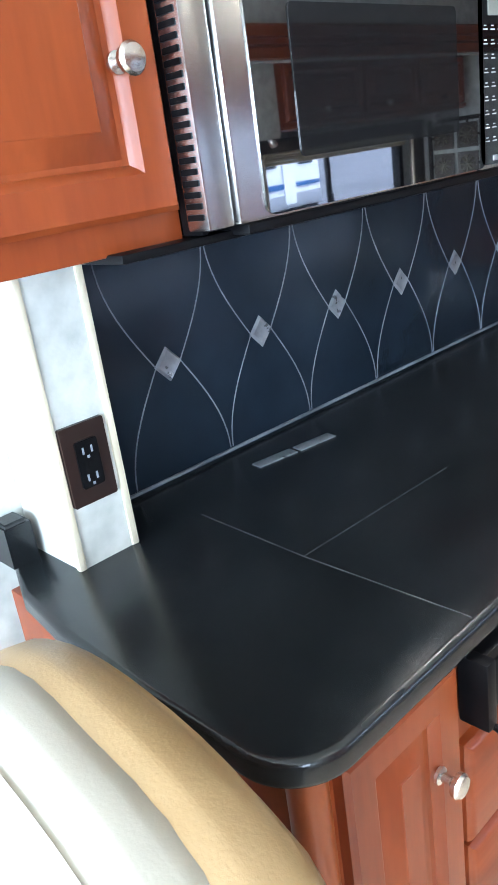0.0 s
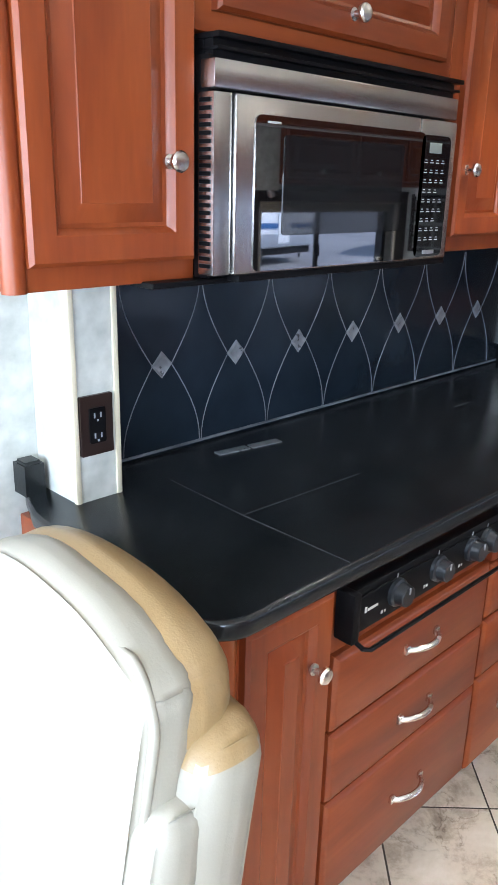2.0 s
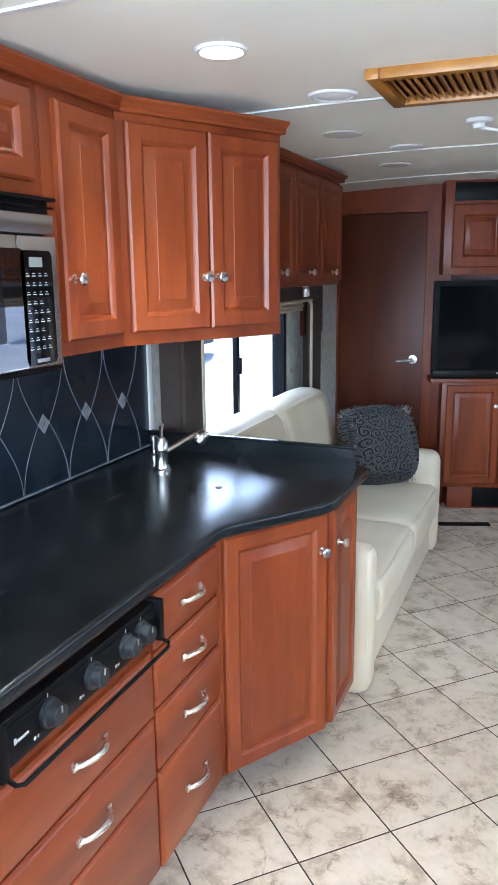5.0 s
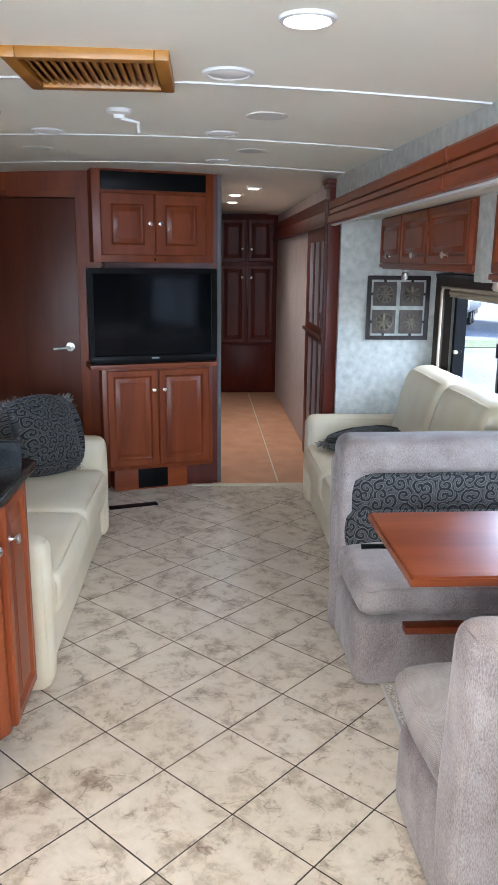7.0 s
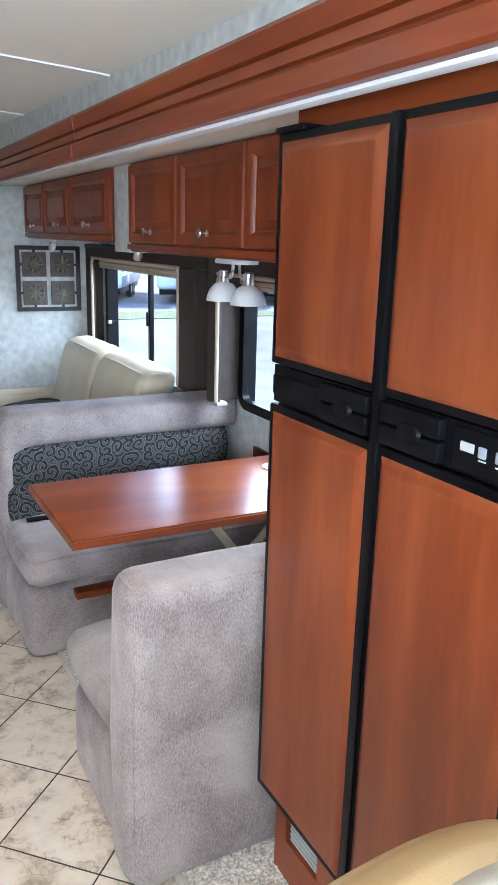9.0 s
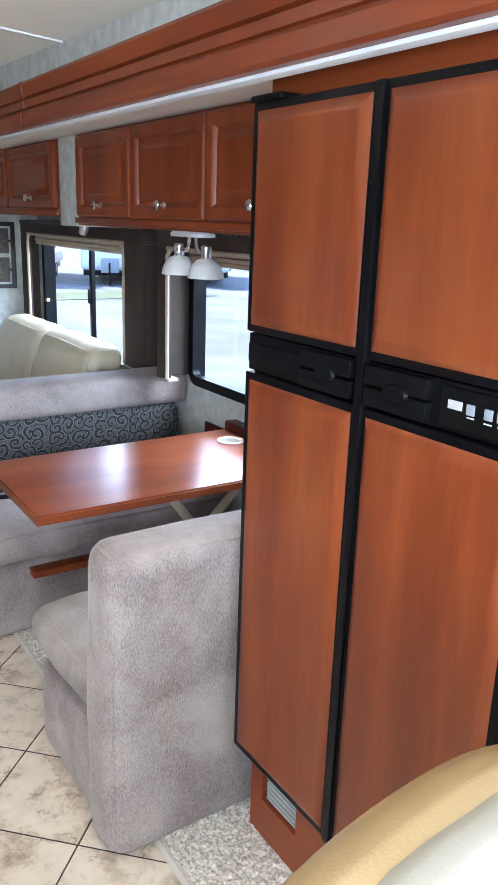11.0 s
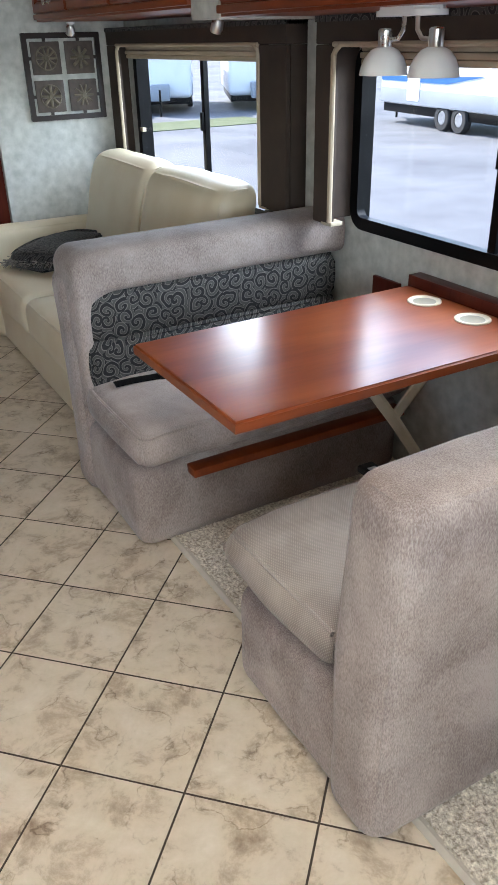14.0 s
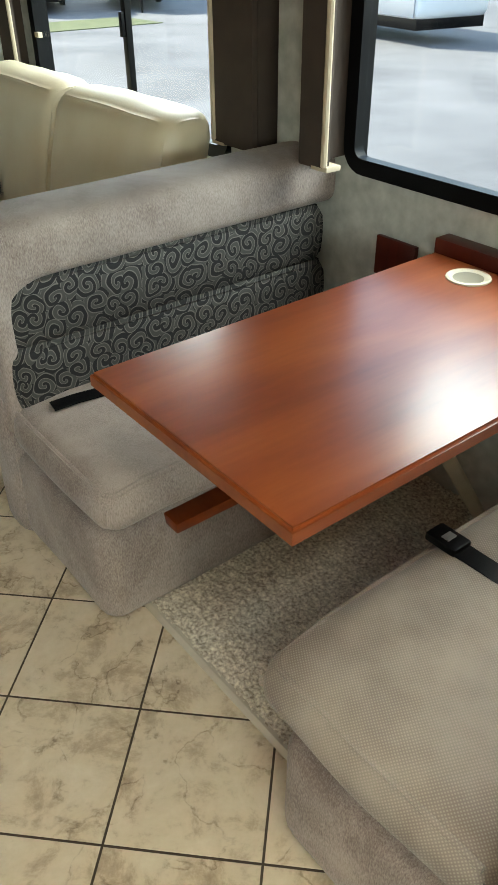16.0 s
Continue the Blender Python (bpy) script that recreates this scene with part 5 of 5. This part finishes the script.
def pillow(m, w, h, label, seed, fat=0.055):
    p = thing("throw_pillow", m, label, "pillow", "scroll-patterned throw pillows")
    bm = soft(-w / 2, -fat, -h / 2, w / 2, fat, h / 2, 0.05, 10, fat * 0.9, 0.006, seed)
    part("cover", bm, SCROLL, p)
    bm = bmesh.new()
    rng = random.Random(seed)
    for k in range(1500):
        u = rng.random() * 4
        side, q = int(u), (u % 1 - 0.5)
        x, z = ((q * w, h / 2), (w / 2, q * h), (q * w, -h / 2), (-w / 2, q * h))[side]
        o = Vector((x * 0.985, 0, z * 0.985))
        d = Vector((x, 0, z)).normalized() + Vector((rng.uniform(-0.7, 0.7), rng.uniform(-0.6, 0.6), rng.uniform(-0.7, 0.7)))
        ln = rng.uniform(0.018, 0.042)
        tube([o, o + d * ln * 0.6, o + d * ln + Vector((0, 0, -0.004))], 0.0019, 3, bm=bm)
    tagged(part("fringe", bm, FRINGE, p, "shaggy grey eyelash fringe"), kind="stuff")
    return p


pillow(pose(3.92, 0.50, 0.63, -22, 0, -52), 0.38, 0.36, "square scroll-patterned pillow with shaggy fringe on the sofa", 3)
pillow(pose(4.36, -1.385, 0.497, 84, 6, 30), 0.38, 0.36, "scroll-patterned pillow with fringe lying flat on the sofa", 8, 0.036)

# framed picture beyond the kitchen-side sofa
fp = thing("framed_picture", pose(4.385, 1.048, 1.348), "dark framed picture on the wall beside the sofa", "picture")
part("frame", ring(0.40, 0.28, 0.004, 0.05, 0.0, -0.022, 2), DARKWOOD, fp)
part("print", box(-0.155, -0.010, -0.095, 0.155, -0.001, 0.095), RVGREY, fp, "grey print")

# ---- television wall and hall ----
tv_m = pose(4.845, 0.315, 0, 0, 0, -73.4)
TW = 0.80
tc_ = thing("television_cabinet", tv_m, "tall cherry television cabinet with paired doors above and below", "cabinet")
part("upper_body", box(0.0, 0.0, 1.555, TW, 0.45, 2.13, 0.003), CHERRY, tc_)
part("lower_body", box(0.03, 0.02, 0.155, TW, 0.45, 0.865, 0.003), CHERRY, tc_)
part("ledge", box(-0.05, -0.03, 0.865, TW + 0.02, 0.45, 0.895, 0.005), CHERRY_X, tc_, "shelf ledge under the television")
part("back_panel", box(0.0, 0.30, 0.895, TW, 0.45, 1.555), DARKWOOD, tc_)
part("speaker_grille", box(0.055, -0.012, 2.005, TW - 0.055, 0.0, 2.115, 0.003), BLACK, tc_, "black cloth grille")
door(tc_, 0.05, 1.60, 0.345, 0.385, fw=0.075, knob_at=(0.315, 0.20))
door(tc_, 0.402, 1.60, 0.345, 0.385, fw=0.075, knob_at=(0.030, 0.20))
door(tc_, 0.06, 0.185, 0.345, 0.665, y=0.02, knob_at=(0.315, 0.53))
door(tc_, 0.412, 0.185, 0.355, 0.665, y=0.02, knob_at=(0.035, 0.53))
part("plinth", box(0.10, 0.05, 0.0, 0.62, 0.42, 0.155, 0.003), CHERRY_X, tc_)
part("plinth_vent", box(0.265, 0.042, 0.012, 0.475, 0.052, 0.150, 0.003), BLACK, tc_, "black plinth vent")
part("keyhole", lathe([(0.008, 0.0), (0.008, 0.003), (0.0, 0.004)], 12, m=pose(0.40, -0.001, 1.575, 90)), BLACK, tc_)
tv = thing("television", tv_m @ pose(0.375, -0.02, 0.905), "black flat-screen television on the cabinet ledge", "television")
part("bezel", ring(0.86, 0.60, 0.015, 0.035, 0.0, -0.045, 3), BLACK, tv).location = (0, 0, 0.315)
part("shell", box(-0.425, 0.0, 0.02, 0.425, 0.06, 0.61, 0.02), BLACK, tv)
part("screen", box(-0.398, -0.030, 0.05, 0.398, -0.001, 0.583), SCREEN, tv, "dark glossy screen")
part("speaker_bar", box(-0.425, -0.055, 0.0, 0.425, -0.01, 0.055, 0.014), BLACK, tv)
part("maker_mark", box(-0.025, -0.0570, 0.030, 0.025, -0.0545, 0.040), LABELW, tv, "small silver mark")

sd = tagged(thing("door_1", pose(5.02, 1.05, 0, 0, 0, -90), "flat reddish-brown wooden door with a lever handle", "door"), kind="structure")
part("leaf", box(0.02, 0.0, 0.02, 0.60, 0.035, 1.955, 0.003), wood("smooth_brown_door", (0.085, 0.020, 0.009), (0.11, 0.027, 0.012), (0.135, 0.034, 0.015), coat=0.0, spec=0.25), sd)
part("frame", boxes((0.0, -0.012, 0.0, 0.018, 0.05, 2.0), (0.604, -0.016, 0.0, 0.66, 0.05, 2.0), (0.0, -0.014, 1.960, 0.66, 0.05, 2.0)), CHERRY, sd)
hd = part("door_handle", tube([(0.535, -0.005, 0.995), (0.535, -0.045, 0.995), (0.520, -0.05, 0.992), (0.43, -0.05, 0.985)], 0.010), CHROME, sd, "satin lever handle")
part("rose", lathe([(0.030, 0.0), (0.030, 0.008), (0.0, 0.010)], 18, m=pose(0.535, 0.0, 0.995, 90)), CHROME, hd)
structure("wall_door", boxes((5.06, 0.0, 2.0, 5.10, 1.11, 2.14), (5.0, 0.28, 0.0, 5.10, 0.39, 2.14), (5.0, 0.385, 2.0, 5.05, 1.05, 2.13)), CHERRY, "cherry-panelled wall beside the television cabinet")
structure("wall_tv_back", box(5.10, -0.48, 0.0, 5.16, 1.11, 2.14), DARKWOOD, "dark partition behind the television cabinet")
structure("wall_tv_edge", box(5.11, -0.506, 0.0, 5.20, -0.478, 2.12, 0.004), surf("grey_partition_edge", (0.10, 0.10, 0.10), (0.14, 0.14, 0.135), 8, 0.5, 0.05), "grey edge of the partition at the hall")
fv = thing("floor_vent", pose(4.60, 0.08, 0.0, 0, 0, -72), "dark metal floor vent in front of the television cabinet", "vent")
part("grille", box(-0.16, -0.035, 0.0, 0.16, 0.035, 0.004, 0.001), BLACK, fv)

wd = thing("wardrobe", pose(8.98, -0.52, 0, 0, 0, -90), "dark cherry wardrobe with raised-panel doors at the hall's end", "wardrobe")
part("body", box(0.0, 0.0, 0.0, 0.73, 0.10, 2.10, 0.003), DARKWOOD, wd)
for x0 in (0.06, 0.385):
    door(wd, x0, 1.56, 0.30, 0.48, knob_at=(0.26 if x0 < 0.2 else 0.04, 0.14), mat=DARKWOOD)
    door(wd, x0, 0.62, 0.30, 0.90, knob_at=(0.26 if x0 < 0.2 else 0.04, 0.76), mat=DARKWOOD)
part("drawer", slab_front(0.64, 0.54), DARKWOOD, wd).location = (0.045, 0.0, 0.05)

SMOKED = surf("smoky_frosted_glass", (0.26, 0.26, 0.30), (0.34, 0.34, 0.38), 4, 0.3, 0.02)
gd = thing("glazed_door", pose(6.05, -1.247, 0.012, 0, 0, 180), "dark wooden sliding door with tall frosted glass strips", "door")
part("leaf", boxes((0, -0.03, 0, 0.16, 0.0, 1.82), (0.92, -0.03, 0, 1.08, 0.0, 1.82), (0.16, -0.03, 0, 0.92, 0.0, 0.14), (0.16, -0.03, 0.98, 0.92, 0.0, 1.10), (0.16, -0.03, 1.70, 0.92, 0.0, 1.82), (0.36, -0.03, 0.14, 0.44, 0.0, 1.70), (0.64, -0.03, 0.14, 0.72, 0.0, 1.70)), DARKWOOD, gd)
for gx in (0.16, 0.44, 0.72):
    for z0, z1 in ((0.14, 0.98), (1.10, 1.70)):
        part("pane", box(gx, -0.027, z0, gx + 0.20, -0.018, z1), SMOKED, gd)
part("rail", tube([(0.05, -0.05, 1.04), (1.02, -0.05, 1.04)], 0.016), DARKWOOD, gd)

# ---- ceiling fixtures ----


def downlight(x, y, lit):
    k = 0.84 if lit else 1.0
    d = thing("ceiling_light", pose(x, y, crown(y, x) - 0.002) @ Matrix.Diagonal((k, k, 1, 1)), "round recessed ceiling light, " + ("lit warm white" if lit else "switched off"), "ceiling light", "recessed ceiling lights")
    part("rim", lathe([(0.052, -0.004), (0.056, -0.008), (0.066, -0.006), (0.070, 0.0), (0.052, 0.0)], 32), WHITE, d)
    part("lens", lathe([(0.0, -0.010), (0.030, -0.009), (0.054, -0.004), (0.054, -0.001)], 32), LIT if lit else UNLIT, d, "frosted lens")
    if lit:
        lamp("downlight_glow", "SPOT", look((x, y, crown(y, x) - 0.02), (x, y, 0)), DOWNLIGHT if x < 5 else DOWNLIGHT * 0.8, (1.0, 0.90, 0.76))


# the two at x = 0.45 are assumed, unseen; the lit one adds fill
for x, y, lit in ((1.416, -0.591, 1), (1.411, 0.32, 1), (0.45, -0.60, 1), (0.45, 0.30, 0), (1.96, -0.453, 0), (1.998, 0.238, 0), (3.145, -0.461, 0), (3.191, 0.256, 0), (4.268, -0.467, 0), (5.87, -0.77, 1), (6.57, -0.66, 1), (7.41, -0.66, 1)):
    downlight(x, y, lit)
for x, y in ((2.704, 0.399), (2.636, -0.611), (3.825, 0.429), (3.714, -0.625)):
    sp = thing("ceiling_speaker", pose(x, y, crown(y, x) - 0.001), "flush round ceiling speaker grille", "speaker", "ceiling speakers")
    part("grille", lathe([(0.075, 0.0), (0.074, -0.004), (0.066, -0.005), (0.0, -0.0035)], 32), surf("pale_grey_grille", (0.58, 0.57, 0.53), (0.68, 0.67, 0.62), 200, 0.6, 0.3), sp)
cv = thing("ceiling_return_vent", pose(1.935, -0.108, 2.062) @ Matrix.Diagonal((0.88, 0.88, 0.8, 1)), "golden oak louvred air return in the ceiling", "vent")
part("frame", boxes((-0.205, -0.225, -0.035, 0.205, -0.185, 0.004), (-0.205, 0.185, -0.035, 0.205, 0.225, 0.004), (-0.205, -0.185, -0.035, -0.165, 0.185, 0.004), (0.165, -0.185, -0.035, 0.205, 0.185, 0.004), bev=0.005), OAK, cv)
for k in range(16):
    sl = part("slat", box(-0.165, -0.010, -0.003, 0.165, 0.010, 0.003, 0.001), OAK, cv)
    sl.matrix_basis = pose(0, -0.173 + k * 0.0231, -0.018, 40)
part("filter", box(-0.165, -0.185, -0.006, 0.165, 0.185, -0.001), DARKWOOD, cv)
cd_ = thing("vent_crank", pose(2.633, -0.095, 2.079), "white roof-vent crank handle on the ceiling", "crank")
part("boss", lathe([(0.045, 0.0), (0.042, -0.012), (0.022, -0.018), (0.018, -0.030), (0.0, -0.032)], 20), WHITE, cd_)
part("crank_arm", tube([(0, 0, -0.026), (0.01, -0.05, -0.036), (0.012, -0.065, -0.04), (0.012, -0.068, -0.075)], 0.006), WHITE, cd_)

# ---- cab seats: backs towards the living room ----


def cab_seat(m, label, drop=0.0):
    """A captain's chair facing local -x."""
    s = thing("captain_chair", m, label, "chair", "cab seats")

    def lean(p):
        return Vector((p.x + (p.z - 0.75) * 0.16, p.y, p.z - drop))

    def dome(p):
        k = max(0.0, p.z - 0.76) / 0.33 * (abs(p.y - 0.305) / 0.24) ** 2.5
        return lean(Vector((p.x, p.y, p.z - 0.05 * k)))

    def loop(x, y0, y1, z0, z1, r):
        cy, cz = (y0 + y1) / 2, (z0 + z1) / 2
        pts = [(cy + a, cz + b) for a, b in rrect(y1 - y0, z1 - z0, r, 8)]
        return [dome(Vector((x, a, b))) for a, b in pts + pts[:1]]

    part("pedestal", lathe([(0.20, 0.0), (0.20, 0.02), (0.09, 0.05), (0.09, 0.22), (0.18, 0.25)], 24, m=pose(-0.30, 0.30, 0)), BLACK, s)
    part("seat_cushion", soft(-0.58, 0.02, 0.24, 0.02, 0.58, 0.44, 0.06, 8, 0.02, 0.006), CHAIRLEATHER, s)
    sh = part("back_shell", soft(-0.010, 0.025, 0.32, 0.108, 0.585, 0.978, 0.050, 9, 0.006, 0.003, 5, lean), CHAIRLEATHER, s, "cream leather back shell, shade on its top painted tan")
    # shaded tone of the same leather, painted on above this height
    second_material(sh, SHADELEATHER, lambda c: c.z + drop > 0.948)
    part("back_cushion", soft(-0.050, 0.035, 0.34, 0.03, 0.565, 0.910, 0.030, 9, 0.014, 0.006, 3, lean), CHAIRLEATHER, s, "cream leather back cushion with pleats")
    sh = part("headrest_shell", soft(-0.040, 0.065, 0.670, 0.088, 0.545, 1.088, 0.062, 10, 0.004, 0.002, 12, dome), CHAIRLEATHER, s, "cream headrest shell, shade on its top gusset painted tan")
    # headrest top likewise takes the leather's shaded tone
    second_material(sh, SHADELEATHER, lambda c: c.z + drop > 0.955)
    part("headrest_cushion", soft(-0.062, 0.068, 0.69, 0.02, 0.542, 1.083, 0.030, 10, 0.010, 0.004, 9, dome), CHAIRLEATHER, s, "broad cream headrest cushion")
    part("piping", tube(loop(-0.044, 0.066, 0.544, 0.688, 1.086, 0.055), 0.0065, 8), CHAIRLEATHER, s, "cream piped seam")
    return s


cab_seat(pose(0.103, 0.178, 0.0, 0, 0, -4), "cream leather captain's chair with painted tan shade beside the worktop", 0.03)
cab_seat(pose(0.075, -1.12, 0.0, 0, 0, 6), "cream leather captain's chair with painted tan shade beside the refrigerator", 0.055)

# ---- outdoors ----
ground = structure("ground", box(-400, -400, -1.16, 400, 400, -1.10), ASPHALT, "pale worn asphalt of the dealer's lot")
structure("grass_strip", box(24.0, -15.0, -1.10, 26.4, -4.0, -1.08), GRASS, "mown grass strip beside the lot")


def trailer(m, length, label, hgt=2.7):
    """A parked travel trailer, side towards local -y."""
    t = thing("travel_trailer", m, label, "trailer", "parked trailers")
    part("body", soft(0, 0, 0.55, length, 2.4, 0.55 + hgt, 0.22, 4), RVWHITE, t)
    # full-depth black block: the frame, and the shade beneath the body
    part("chassis_shade", box(0.2, 0.10, 0.34, length - 0.1, 2.3, 0.60, 0.02), BLACK, t, "black block for the frame and the shade under the body")
    part("skirt_band", box(0.15, -0.015, 0.62, length - 0.1, 0.02, 1.05, 0.01), RVGREY, t)
    part("decal", prism([(0.2, 0.0), (length * 0.55, 0.0), (length * 0.8, 0.25), (length * 0.45, 0.18), (0.2, 0.12)], 0, 0.015), RVBLUE, t).matrix_basis = pose(0, -0.012, 1.25, 90)
    for wx in (0.10, 0.42, 0.66, 0.86):
        w = part("window", plate(0.95, 0.62, 0.09, 0.02, -0.02), RVDARK, t, "dark tinted window")
        w.location = (length * wx + 0.3, 0, 2.25)
    d = part("entry_door", plate(0.68, 1.85, 0.07, 0.02, -0.03), RVWHITE, t)
    d.location = (length * 0.30, 0, 1.65)
    part("front_cap", plate(1.5, 0.8, 0.1, 0.0, 0.03), RVDARK, t).matrix_basis = pose(-0.012, 1.2, 2.3, 0, 0, 90)
    for wx in (0.52, 0.64):
        wh = part("wheel", lathe([(0.34, -0.11), (0.36, -0.08), (0.36, 0.08), (0.34, 0.11), (0.20, 0.11), (0.19, 0.07), (0.0, 0.07)], 24, m=pose(length * wx, 0.12, 0.36, 90)), RUBBER, t)
        part("rim", lathe([(0.19, 0.085), (0.17, 0.10), (0.0, 0.09)], 20, m=pose(length * wx, 0.12, 0.36, 90)), DIAMOND, wh)
    part("awning", tube([(0.8, -0.06, 0.45 + hgt), (length - 0.6, -0.06, 0.45 + hgt)], 0.07), RVGREY, t)
    part("tongue", tube([(0.3, 0.6, 0.5), (-0.9, 1.2, 0.45)], 0.05), BLACK, t)
    part("jack", tube([(-0.8, 1.2, 0.0), (-0.8, 1.2, 0.9)], 0.04), BLACK, t)
    part("gas_box", box(-0.6, 0.85, 0.5, -0.05, 1.55, 1.05, 0.04), RVGREY, t)
    return t


first = trailer(pose(22.0, -17.6, -1.10, 0, 0, 171), 7.0, "white travel trailer with blue decal parked on the lot")
for m in (pose(13.6, -19.4, -1.10, 0, 0, 174), pose(27.6, -17.8, -1.10, 0, 0, -26), pose(28.8, -14.2, -1.10, 0, 0, -26), pose(30.0, -10.6, -1.10, 0, 0, -26), pose(5.0, -20.5, -1.10, 0, 0, 178), pose(-4.0, -20.8, -1.10, 0, 0, 180), pose(7.5, 9.5, -1.10, 0, 0, 4), pose(17.5, 10.5, -1.10, 0, 0, 2)):
    copy_thing(first, m)

# ---- floor tiles, laid diagonally ----
D = 0.42
side = D / math.sqrt(2) - 0.005
bm = bmesh.new()
h, c = side / 2, 0.0010
lo = [bm.verts.new(p) for p in ((-h, -h, -0.008), (h, -h, -0.008), (h, h, -0.008), (-h, h, -0.008))]
mid = [bm.verts.new(p) for p in ((-h, -h, -c), (h, -h, -c), (h, h, -c), (-h, h, -c))]
hi = [bm.verts.new(p) for p in ((-h + c, -h + c, 0), (h - c, -h + c, 0), (h - c, h - c, 0), (-h + c, h - c, 0))]
for a, b in ((lo, mid), (mid, hi)):
    for k in range(4):
        bm.faces.new((a[k], a[(k + 1) % 4], b[(k + 1) % 4], b[k]))
bm.faces.new(hi)
bmesh.ops.recalc_face_normals(bm, faces=bm.faces)
tile_mesh = bpy.data.meshes.new("floor_tile")
bm.to_mesh(tile_mesh)
bm.free()
tile_mesh.materials.append(TILE)
for i in range(-14, 20):
    for j in range(-3, 11):
        # centres lie between the grout crossings
        if (i + j) % 2 == 0:
            continue
        x, y = 1.70 + D / 2 * i, -0.885 + D / 2 * j
        if x > 5.10 or x < -1.2 or y > 0.95 or y < -1.25:
            continue
        t = new("floor_tile", tile_mesh)
        t.matrix_basis = pose(x, y, random.uniform(-0.0006, 0.0004), 0, 0, 45)
        t.parent = floor
